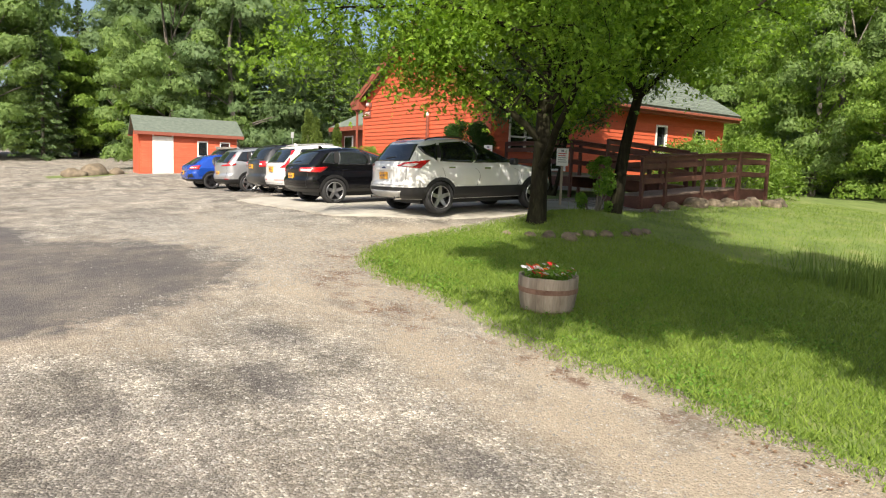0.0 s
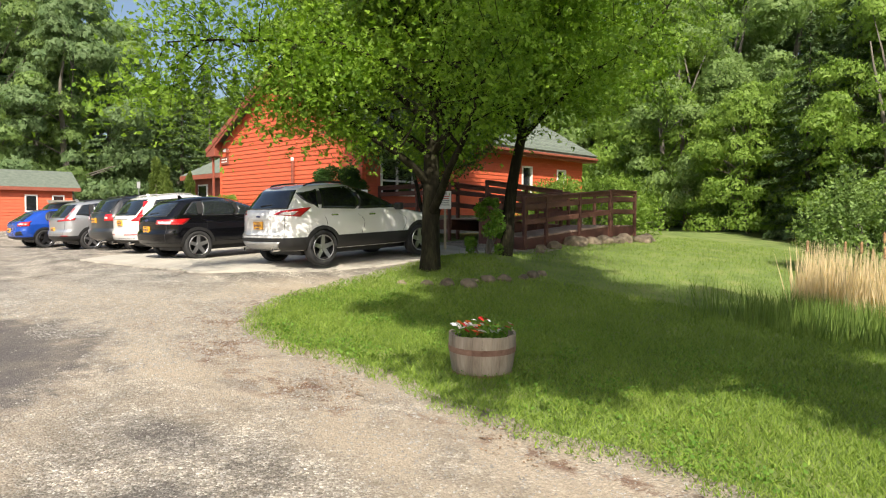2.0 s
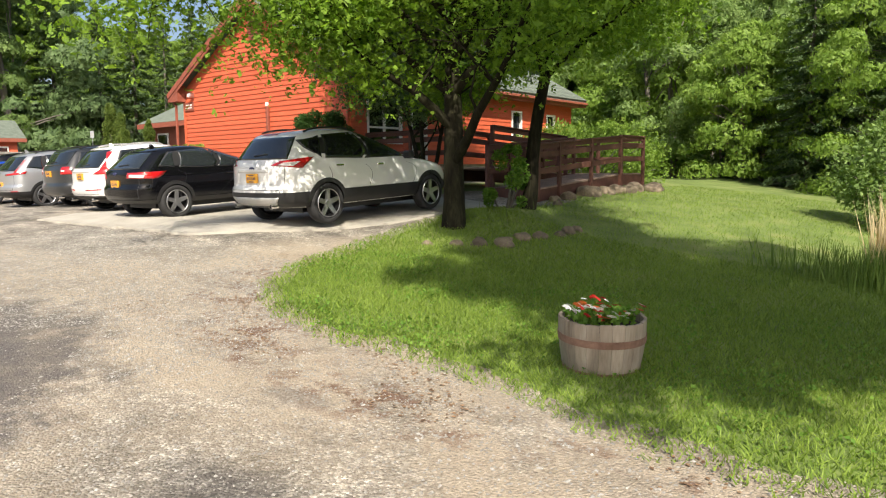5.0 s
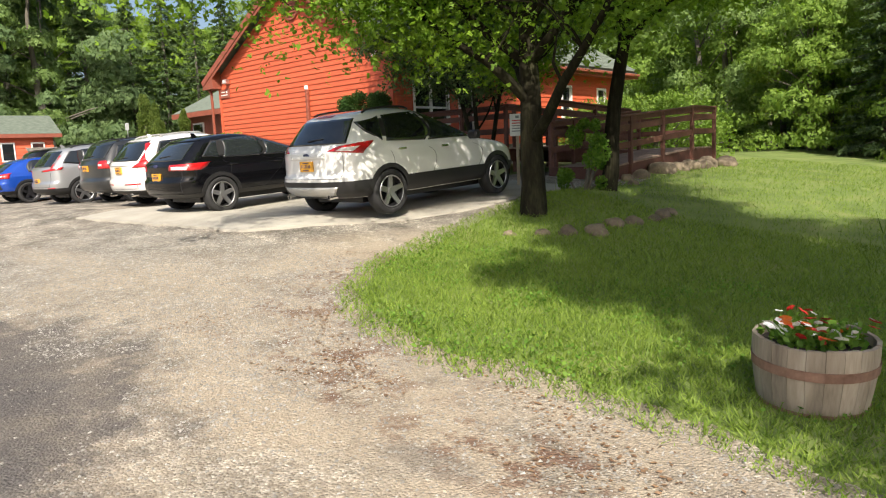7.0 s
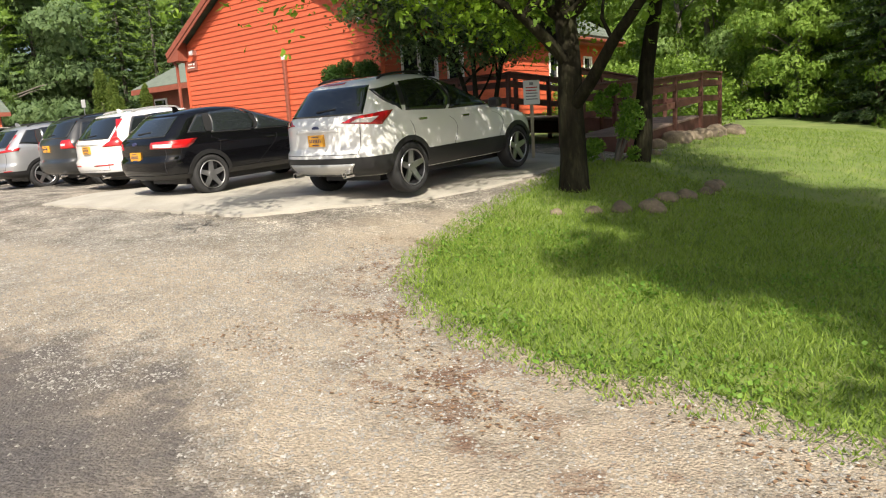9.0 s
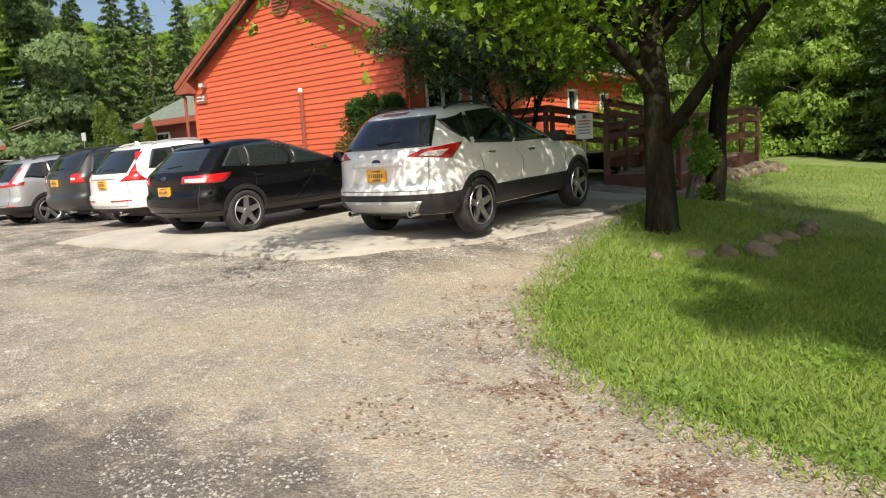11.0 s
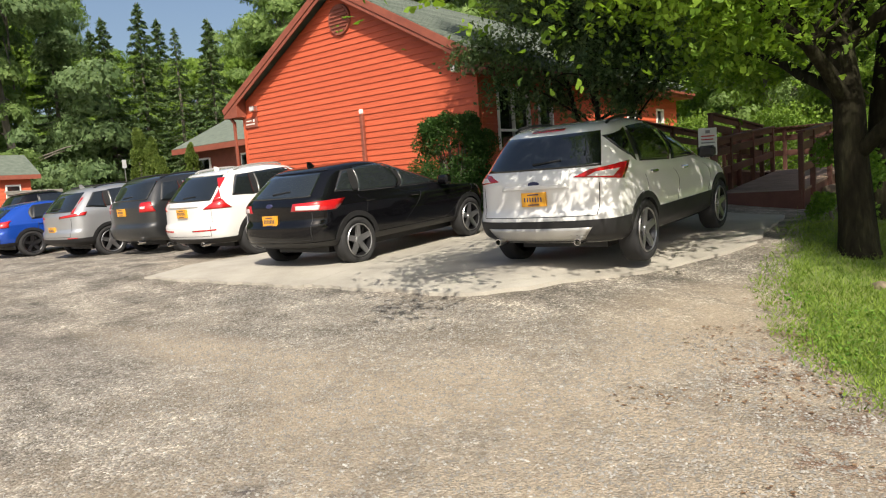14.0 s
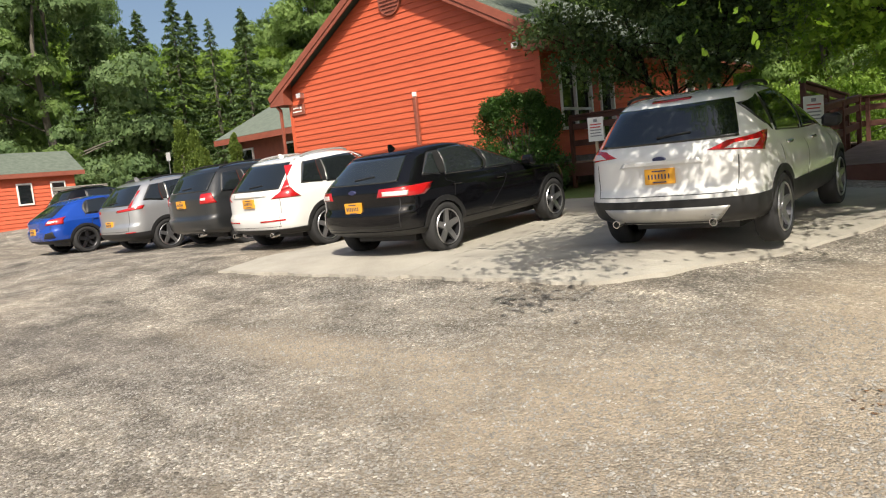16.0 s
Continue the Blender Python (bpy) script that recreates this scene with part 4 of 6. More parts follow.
        for (j, i), (k, l) in zip(edge, edge[1:] + edge[:1]):
            bm.faces.new((o[j][i], b[j][i], b[k][l], o[k][l]))
        bmesh.ops.recalc_face_normals(bm, faces=bm.faces)
        return bm


def carve(bm, mats, cuts):
    """The mesh with wheel housings cut out of it."""
    me = bpy.data.meshes.new("carved")
    bm.to_mesh(me)
    bm.free()
    for m in mats:
        me.materials.append(m)
    ob = new("carved", me)
    cm = bpy.data.meshes.new("cutter")
    cb = bmesh.new()
    for y, z, r, x0, x1 in cuts:
        cyl(r, (x0, y, z), (x1, y, z), 40, bm=cb)
    for f in cb.faces:
        f.material_index = 1
    cb.to_mesh(cm)
    cb.free()
    for m in mats:
        cm.materials.append(m)
    co = new("cutter", cm)
    mod = ob.modifiers.new("cut", "BOOLEAN")
    mod.operation, mod.solver, mod.object = "DIFFERENCE", "EXACT", co
    out = bpy.data.meshes.new_from_object(ob.evaluated_get(bpy.context.evaluated_depsgraph_get()))
    bpy.data.objects.remove(ob)
    bpy.data.objects.remove(co)
    for p in out.polygons:
        p.use_smooth = p.material_index == 0
    out.set_sharp_from_angle(angle=radians(38))
    return out


def wheel(car, x, y, r, w, spokes, rim_mat, side):
    g = part("wheel", lathe([(r * 0.70, -w / 2 + 0.01), (r * 0.93, -w / 2), (r, -w / 2 + 0.03), (r, w / 2 - 0.03), (r * 0.93, w / 2), (r * 0.70, w / 2 - 0.01), (r * 0.70, -w / 2 + 0.01)], 40, "x"), M_RUBBER, car, smooth=True)
    g.matrix_local = pose(x, y, r, 0, 0, 0 if side > 0 else 180)
    part("rim", lathe([(r * 0.70, -w / 2 + 0.02), (r * 0.70, w / 2 - 0.005), (r * 0.66, w / 2 - 0.002), (r * 0.62, w / 2 - 0.05), (r * 0.60, 0.0), (0.02, -0.02)], 40, "x"), M_PLASTIC if rim_mat is M_ALLOYDK else M_ALLOYDK, g)
    ring = part("rim_lip", lathe([(r * 0.715, w / 2 - 0.008), (r * 0.69, w / 2 + 0.004), (r * 0.655, w / 2 - 0.004), (r * 0.655, w / 2 - 0.03), (r * 0.715, w / 2 - 0.03), (r * 0.715, w / 2 - 0.008)], 40, "x"), rim_mat, g)
    for k in range(spokes):
        a = 2 * math.pi * k / spokes + 0.3
        bm = bmesh.new()
        for rr, ww, xx in ((0.10 * r, 0.045, w / 2 - 0.03), (0.68 * r, 0.034, w / 2 - 0.008)):
            for sgn in (-1, 1):
                for dx in (0, -0.03):
                    bm.verts.new((xx + dx, rr * math.cos(a) - sgn * ww * math.sin(a), rr * math.sin(a) + sgn * ww * math.cos(a)))
        bmesh.ops.convex_hull(bm, input=bm.verts)
        part("spoke", bm, rim_mat, g)
    part("hub_cap", cyl(0.16 * r, (w / 2 - 0.05, 0, 0), (w / 2 - 0.012, 0, 0), 16), rim_mat, g)
    return g


def plate(car, sh, x, z, tilt=0):
    y = sh.at(sh.phi("r", x, z), z).y
    p = part("number_plate", box(x - 0.152, x + 0.152, y - 0.03, y + 0.01, z - 0.077, z + 0.077, 0.004), M_PLATE, car, "gold number plate with dark bars")
    for k in range(7):
        part("print_bar", box(x - 0.113 + k * 0.034, x - 0.099 + k * 0.034, y - 0.034, y - 0.0305, z - 0.024, z + 0.024), M_PLATEINK, p)
    part("print_bar", box(x - 0.07, x + 0.07, y - 0.034, y - 0.0305, z + 0.048, z + 0.06), M_PLATEINK, p)
    part("print_bar", box(x - 0.07, x + 0.07, y - 0.034, y - 0.0305, z - 0.062, z - 0.05), M_PLATEINK, p)


def car(label, m, levels, wb, r, paint, windows, lights, clad=None, clad_mat=None, track=0.80, spokes=5, rim=None, rear_glass=None, plate_z=0.9, rails=True, plate_x=0.0, glass=None, extras=None, group="parked cars"):
    c = thing("car", m, label, "car", group)
    sh = Shell(levels, [lv[0] for lv in levels if lv[2] < wb + 0.15][0] - 0.05)
    zb, zt = levels[0][0], levels[-1][0]
    glass = glass or M_CARGLASS
    cuts = [(y, r, r + 0.055, s * 0.55, s * 1.2) for y in (0, wb) for s in (-1, 1)]
    part("body", carve(sh.skin(zb, zt, 46), [paint, M_PLASTIC], cuts), None, c)
    if clad:
        cuts2 = [(y, r, r + 0.02, s * 0.5, s * 1.2) for y in (0, wb) for s in (-1, 1)]
        part("lower_cladding", carve(sh.skin(clad[0], clad[1], 8, 0.014), [clad_mat, M_PLASTIC], cuts2), None, c)
        for y in (0, wb):
            for s in (-1, 1):
                # arch lip
                bm = bmesh.new()
                prev = None
                for k in range(25):
                    a = radians(-8 + 196 * k / 24)
                    quad = []
                    for rr in (r + 0.015, r + 0.085):
                        yy, zz = y + rr * math.cos(a), max(clad[0] + 0.02, r + rr * math.sin(a))
                        p = sh.at(sh.phi("s", yy, zz), zz)
                        quad += [bm.verts.new((s * (p.x + 0.018), yy, zz)), bm.verts.new((s * (p.x - 0.05), yy, zz))]
                    if prev:
                        for i, j in ((0, 2), (2, 3), (3, 1), (1, 0)):
                            bm.faces.new((prev[i], prev[j], quad[j], quad[i]))
                    prev = quad
                bmesh.ops.recalc_face_normals(bm, faces=bm.faces)
                part("arch_lip", bm, clad_mat, c)
    part("underbody", box(-0.55, 0.55, -0.30, wb + 0.4, 0.20, zb + 0.02), M_PLASTIC, c)
    for y in (0, wb):
        for s in (-1, 1):
            wheel(c, s * track, y, r, 0.225, spokes, rim or M_ALLOY, s)
    q0, q1 = windows[-1][1], windows[0][1]
    for s in (-1, 1):
        part("window_surround", sh.patch([("s", q0[0][1] - 0.02, q0[0][2] - 0.02), ("s", q1[1][1] + 0.05, q1[1][2] - 0.02), ("s", q1[2][1] + 0.05, q1[2][2] + 0.02), ("s", q0[3][1] - 0.02, q0[3][2] + 0.02)], 24, 8, 0.0025, s), M_PLASTIC, c, smooth=True)
    for name, quad in windows:
        for s in (-1, 1):
            part(name, sh.patch(quad, 12, 8, 0.006, s), glass, c, smooth=True)
    if rear_glass:
        part("rear_window", sh.patch(rear_glass, 24, 10, 0.006), glass, c, smooth=True)
        zl = rear_glass[0][2] + 0.07
        p, q = sh.at(sh.phi("r", -0.05, zl), zl, 0.02), sh.at(sh.phi("r", 0.28, zl + 0.03), zl + 0.03, 0.02)
        part("rear_wiper", beam(p, q, 0.018, 0.02), M_PLASTIC, c)
    for mat, quad in lights:
        for s in (-1, 1):
            part("tail_light" if mat in (M_LAMPRED, M_LAMPCLEAR) else "tail_light_trim", sh.patch(quad, 12, 6, 0.018 if mat is M_LAMPCLEAR else 0.012, s), mat, c, smooth=True)
    # windscreen
    zc = [lv for lv in levels if lv[2] < wb + 0.15]
    z0, z1 = zc[0][0] + 0.02, levels[-3][0] - 0.02
    bm = bmesh.new()
    g = []
    for j in range(9):
        z = z0 + (z1 - z0) * j / 8
        fr = sh.ring(z)[2] * 0.86
        g.append([bm.verts.new(sh.at(math.pi - sh.phi("r", fr * (i / 6 - 1), z), z, 0.006)) for i in range(13)])
    for a, b in zip(g, g[1:]):
        for i in range(12):
            bm.faces.new((a[i], a[i + 1], b[i + 1], b[i]))
    bmesh.ops.recalc_face_normals(bm, faces=bm.faces)
    part("windscreen", bm, glass, c, smooth=True)
    plate(c, sh, plate_x, plate_z)
    z0, z1 = (clad[1] if clad else 0.4) + 0.04, min(q[2] for _, q4 in lights[:1] for q in q4) - 0.01
    for s in (-1, 1):
        part("tailgate_seam", sh.patch([("r", 0.700, z0), ("r", 0.708, z0), ("r", 0.728, z1), ("r", 0.720, z1)], 1, 10, 0.0015, s), M_PLASTIC, c)
    part("tailgate_seam", sh.patch([("r", -0.70, z0), ("r", 0.70, z0), ("r", 0.70, z0 + 0.008), ("r", -0.70, z0 + 0.008)], 20, 1, 0.0015), M_PLASTIC, c)
    for s in (-1, 1):
        # door handles and mirrors
        for yy, zz in extras["handles"]:
            p = sh.at(sh.phi("s", yy, zz), zz)
            part("door_handle", box(s * (p.x - 0.005), s * (p.x + 0.035), yy - 0.09, yy + 0.09, zz - 0.016, zz + 0.016, 0.01), extras.get("handle_mat", paint), c)
        my, mz = extras["mirror"]
        p = sh.at(sh.phi("s", my, mz), mz)
        part("mirror", box(s * (p.x + 0.0), s * (p.x + 0.21), my - 0.05, my + 0.10, mz - 0.01, mz + 0.14, 0.035), extras.get("mirror_mat", paint), c)
        # door seams
        for yy in extras.get("seams", ()):
            part("door_seam", sh.patch([("s", yy - 0.004, 0.42), ("s", yy + 0.004, 0.42), ("s", yy + 0.004, 0.98), ("s", yy - 0.004, 0.98)], 1, 14, 0.0015, s), M_PLASTIC, c)
        if rails:
            zt2 = levels[-2][0]
            rr = sh.ring(zt2)
            pts = []
            for k in range(13):
                yy = rr[0] + 0.22 + k * (rr[1] - rr[0] - 0.5) / 12
                pts.append((Vector((s * (rr[2] - 0.03), yy, sh.warp(yy, zt2) + 0.005 + 0.055 * math.sin(math.pi * k / 12) ** 0.4)), 0.017))
            part("roof_rail", tube([pts], 8), M_PLASTIC if rails is True else rails, c)
    for name, mat, (x0, x1, y0, y1, z0, z1, _) in extras.get("boxes", ()):
        # a shark fin: wide and long at the foot, leaning back to a thin tip
        bm = bmesh.new()
        for q in ((x0, y0, z0 - 0.09), (x1, y0, z0 - 0.09), (x0, y1, z0 - 0.09), (x1, y1, z0 - 0.09), (-0.006, y0 - 0.02, z1 - 0.03), (0.006, y0 - 0.02, z1 - 0.03), (-0.006, y0 + 0.04, z1 - 0.03), (0.006, y0 + 0.04, z1 - 0.03)):
            bm.verts.new(q)
        bmesh.ops.convex_hull(bm, input=bm.verts)
        part(name, bm, mat, c)
    if extras.get("badge"):
        z = extras["badge"]
        y = sh.at(0.0, z).y
        part("badge", lathe([(0.0, -0.012), (0.062, -0.012), (0.07, 0.0), (0.07, 0.02)], 24), M_PLATEINK, c, "dark oval badge").matrix_local = Matrix.Translation((0, y - 0.004, z)) @ pose(0, 0, 0, -90, 0, 0) @ Matrix.Diagonal((1, 0.42, 1, 1))
    for name, mat, quad in extras.get("patches", ()):
        part(name, sh.patch(quad, 16, 4, 0.018), mat, c, smooth=True)
    for x, z in extras.get("exhaust", ()):
        y = levels[1][1] - 0.0
        part("exhaust_tip", lathe([(0.036, -0.10), (0.040, 0.05), (0.031, 0.05), (0.030, -0.10)], 16, "x"), M_CHROME, c).matrix_local = pose(x, y + 0.02, z, 0, 0, -90)
    return c


def paint(name, color, rough=0.25, metal=0.0, coat=1.0):
    return plain(name, color, rough, metal, coat, 0.02)


P_WHITE, P_BLACK = paint("white_car_paint", (0.74, 0.735, 0.72)), paint("black_car_paint", (0.004, 0.004, 0.005), 0.07, 0.0, 0.0)
P_GREY, P_SILVER, P_BLUE = paint("charcoal_car_paint", (0.028, 0.03, 0.032), 0.3, 0.3), paint("silver_car_paint", (0.42, 0.43, 0.45), 0.3, 0.6), paint("blue_car_paint", (0.012, 0.07, 0.42), 0.25, 0.3)


def suv_levels(H, ro, front, hw, belt, rake=0.34):
    """Sections of a tall hatchback body, from the sill to the roof."""
    k = (H - belt) / 0.62
    return [(0.31, -ro + 0.22, front - 0.24, hw - 0.10), (0.41, -ro + 0.04, front - 0.05, hw - 0.03), (0.56, -ro, front, hw - 0.005), (0.64, -ro + 0.004, front - 0.01, hw), (0.70, -ro + 0.045, front - 0.03, hw + 0.002), (0.80, -ro + 0.05, front - 0.07, hw), (0.90, -ro + 0.05, front - 0.22, hw - 0.008),
            (belt - 0.06, -ro + 0.05, front - 0.62, hw - 0.02), (belt, -ro + 0.07, front - 1.05, hw - 0.035), (belt + 0.14 * k, -ro + 0.07 + rake * 0.24, front - 1.36, hw - 0.085), (belt + 0.34 * k, -ro + 0.07 + rake * 0.62, front - 1.84, hw - 0.165),
            (belt + 0.49 * k, -ro + 0.07 + rake * 0.95, front - 2.24, hw - 0.235), (belt + 0.565 * k, -ro + 0.07 + rake * 1.3, front - 2.52, hw - 0.30), (belt + 0.605 * k, -ro + 0.07 + rake * 2.0, front - 2.85, hw - 0.42)]


# white compact crossover
car("white compact crossover with black lower cladding on the apron", pose(10.06, -6.78, 0.03, 2.6, 0, 0.6), suv_levels(1.66, 0.93, 3.59, 0.915, 1.06), 2.69, 0.352, P_WHITE,
    [("front_window", [("s", 0.93, 1.09), ("s", 2.22, 1.09), ("s", 1.30, 1.545), ("s", 0.90, 1.565)]), ("rear_door_window", [("s", 0.02, 1.13), ("s", 0.86, 1.09), ("s", 0.83, 1.565), ("s", 0.10, 1.545)]), ("quarter_window", [("s", -0.16, 1.24), ("s", -0.05, 1.14), ("s", 0.03, 1.54), ("s", -0.40, 1.46)])],
    [(M_LAMPRED, [("r", 0.46, 1.035), ("s", -0.50, 0.975), ("s", -0.22, 1.165), ("r", 0.62, 1.115)]), (M_LAMPCLEAR, [("r", 0.60, 1.035), ("s", -0.66, 1.015), ("s", -0.52, 1.095), ("r", 0.68, 1.085)]), (M_LAMPRED, [("r", 0.62, 0.47), ("r", 0.82, 0.47), ("r", 0.82, 0.53), ("r", 0.62, 0.53)])],
    (0.32, 0.58), M_PLASTIC, spokes=5, rear_glass=[("r", -0.71, 1.145), ("r", 0.71, 1.145), ("r", 0.585, 1.54), ("r", -0.585, 1.54)], plate_z=0.82,
    extras={"handles": [(0.30, 0.99), (1.28, 0.97)], "handle_mat": M_CHROME, "mirror": (1.98, 1.05), "mirror_mat": M_PLASTIC, "seams": (0.06, 0.92, 2.02), "exhaust": [(-0.5, 0.35), (0.5, 0.35)],
            "patches": [("skid_plate", M_SKID, [("r", -0.50, 0.345), ("r", 0.50, 0.345), ("r", 0.64, 0.50), ("r", -0.64, 0.50)]), ("brake_light", M_LAMPRED, [("r", -0.2, 1.585), ("r", 0.2, 1.585), ("r", 0.2, 1.61), ("r", -0.2, 1.61)]), ("plate_bar", P_WHITE, [("r", -0.42, 0.925), ("r", 0.42, 0.925), ("r", 0.38, 0.975), ("r", -0.38, 0.975)])], "badge": 0.985})
# black hatchback
car("glossy black hatchback parked nose to the building", pose(6.1, -7.36, 0.01, 2.6, 0, 0), suv_levels(1.47, 0.86, 3.52, 0.885, 0.97, 0.42), 2.67, 0.335, P_BLACK,
    [("front_window", [("s", 0.98, 1.0), ("s", 2.2, 0.99), ("s", 1.32, 1.37), ("s", 0.98, 1.39)]), ("rear_door_window", [("s", 0.12, 1.02), ("s", 0.90, 1.0), ("s", 0.90, 1.39), ("s", 0.22, 1.37)]), ("quarter_window", [("s", -0.28, 1.08), ("s", 0.04, 1.03), ("s", 0.10, 1.34), ("s", 0.02, 1.34)])],
    [(M_LAMPRED, [("r", 0.42, 0.84), ("s", -0.38, 0.82), ("s", -0.16, 0.96), ("r", 0.46, 0.95)]), (M_LAMPCLEAR, [("r", 0.5, 0.855), ("s", -0.62, 0.84), ("s", -0.60, 0.90), ("r", 0.5, 0.91)]), (M_LAMPRED, [("r", 0.60, 0.36), ("r", 0.76, 0.36), ("r", 0.74, 0.40), ("r", 0.60, 0.40)])],
    (0.315, 0.40), M_PLASTIC, track=0.775, spokes=5, rear_glass=[("r", -0.66, 1.03), ("r", 0.66, 1.03), ("r", 0.54, 1.36), ("r", -0.54, 1.36)], plate_z=0.72, rails=False, glass=M_CARGLASS2,
    extras={"handles": [(0.28, 0.88), (1.25, 0.86)], "mirror": (1.95, 0.96), "seams": (0.1, 0.95, 1.98), "badge": 0.93,
            "patches": [("spoiler", P_BLACK, [("r", -0.56, 1.385), ("r", 0.56, 1.385), ("r", 0.52, 1.41), ("r", -0.52, 1.41)])],
            "boxes": [("aerial", P_BLACK, (-0.03, 0.03, -0.02, 0.14, 1.47, 1.53, 0.012))]})
# white wagon with tall lamps
car("clean white crossover with tall red tail lamps", pose(2.58, -6.48, 0.0, 2.6, 0, 0.5), suv_levels(1.66, 0.96, 3.73, 0.94, 1.04, 0.40), 2.865, 0.36, P_WHITE,
    [("front_window", [("s", 1.08, 1.08), ("s", 2.35, 1.06), ("s", 1.5, 1.52), ("s", 1.08, 1.55)]), ("rear_door_window", [("s", 0.12, 1.10), ("s", 1.0, 1.08), ("s", 1.0, 1.55), ("s", 0.18, 1.53)]), ("quarter_window", [("s", -0.40, 1.16), ("s", 0.04, 1.11), ("s", 0.08, 1.52), ("s", -0.18, 1.50)])],
    [(M_LAMPRED, [("r", 0.56, 0.93), ("s", -0.50, 0.93), ("s", -0.62, 1.10), ("r", 0.74, 1.06)]), (M_LAMPRED, [("r", 0.72, 1.06), ("s", -0.64, 1.08), ("s", -0.46, 1.50), ("r", 0.635, 1.50)]), (M_LAMPRED, [("r", 0.3, 0.55), ("r", 0.80, 0.56), ("r", 0.80, 0.585), ("r", 0.3, 0.575)])],
    (0.315, 0.42), M_PLASTIC, track=0.82, rear_glass=[("r", -0.68, 1.09), ("r", 0.68, 1.09), ("r", 0.58, 1.55), ("r", -0.58, 1.55)], plate_z=0.88, rails=M_SKID,
    extras={"handles": [(0.32, 0.96), (1.42, 0.94)], "mirror": (2.1, 1.04), "seams": (0.1, 1.04, 2.1), "exhaust": [(-0.55, 0.33), (0.55, 0.33)],
            "patches": [("spoiler", P_WHITE, [("r", -0.6, 1.56), ("r", 0.6, 1.56), ("r", 0.56, 1.60), ("r", -0.56, 1.60)]), ("plate_bar", P_WHITE, [("r", -0.46, 0.985), ("r", 0.46, 0.985), ("r", 0.46, 1.06), ("r", -0.46, 1.06)])],
            "boxes": [("aerial", P_WHITE, (-0.03, 0.03, -0.12, 0.04, 1.63, 1.70, 0.012))]})
# charcoal crossover
car("charcoal grey boxy crossover parked in the row", pose(-0.4, -6.1, -0.01, 2.4, 0, 0.5), suv_levels(1.70, 0.94, 3.72, 0.93, 1.10, 0.30), 2.82, 0.36, P_GREY,
    [("front_window", [("s", 1.05, 1.12), ("s", 2.3, 1.10), ("s", 1.5, 1.56), ("s", 1.05, 1.59)]), ("rear_door_window", [("s", 0.10, 1.13), ("s", 0.97, 1.12), ("s", 0.97, 1.59), ("s", 0.14, 1.57)]), ("quarter_window", [("s", -0.46, 1.16), ("s", 0.02, 1.14), ("s", 0.05, 1.56), ("s", -0.28, 1.54)])],
    [(M_LAMPRED, [("r", 0.60, 0.94), ("s", -0.62, 0.94), ("s", -0.66, 1.16), ("r", 0.60, 1.15)]), (M_LAMPCLEAR, [("r", 0.62, 1.01), ("r", 0.72, 1.01), ("r", 0.72, 1.06), ("r", 0.62, 1.06)])],
    (0.315, 0.52), P_GREY, track=0.81, rear_glass=[("r", -0.70, 1.20), ("r", 0.70, 1.20), ("r", 0.62, 1.60), ("r", -0.62, 1.60)], plate_z=0.96,
    extras={"handles": [(0.30, 1.0), (1.35, 0.99)], "mirror": (2.05, 1.08), "seams": (0.08, 1.0, 2.05), "exhaust": [(0.55, 0.33)]})
# silver crossover
car("silver crossover with angled red tail lamps", pose(-2.8, -6.55, -0.06, 2.4, 0, 0.0), suv_levels(1.66, 0.92, 3.66, 0.925, 1.06, 0.42), 2.66, 0.355, P_SILVER,
    [("front_window", [("s", 1.0, 1.09), ("s", 2.3, 1.08), ("s", 1.45, 1.53), ("s", 1.0, 1.56)]), ("rear_door_window", [("s", 0.1, 1.11), ("s", 0.93, 1.09), ("s", 0.93, 1.56), ("s", 0.16, 1.54)]), ("quarter_window", [("s", -0.42, 1.20), ("s", 0.02, 1.12), ("s", 0.06, 1.53), ("s", -0.14, 1.50)])],
    [(M_LAMPRED, [("r", 0.38, 0.96), ("s", -0.50, 1.0), ("s", -0.44, 1.08), ("r", 0.40, 1.01)]), (M_LAMPRED, [("r", 0.70, 1.05), ("s", -0.70, 1.06), ("s", -0.42, 1.42), ("r", 0.66, 1.42)]), (M_LAMPRED, [("r", 0.62, 0.46), ("r", 0.82, 0.46), ("r", 0.82, 0.52), ("r", 0.62, 0.52)])],
    (0.315, 0.50), M_PLASTIC, track=0.81, rear_glass=[("r", -0.70, 1.10), ("r", 0.70, 1.10), ("r", 0.58, 1.54), ("r", -0.58, 1.54)], plate_z=0.70, rim=M_ALLOY,
    extras={"handles": [(0.30, 0.96), (1.32, 0.95)], "mirror": (2.02, 1.04), "seams": (0.08, 0.96, 2.05), "boxes": [("aerial", P_SILVER, (-0.03, 0.03, -0.12, 0.04, 1.63, 1.72, 0.012))]})
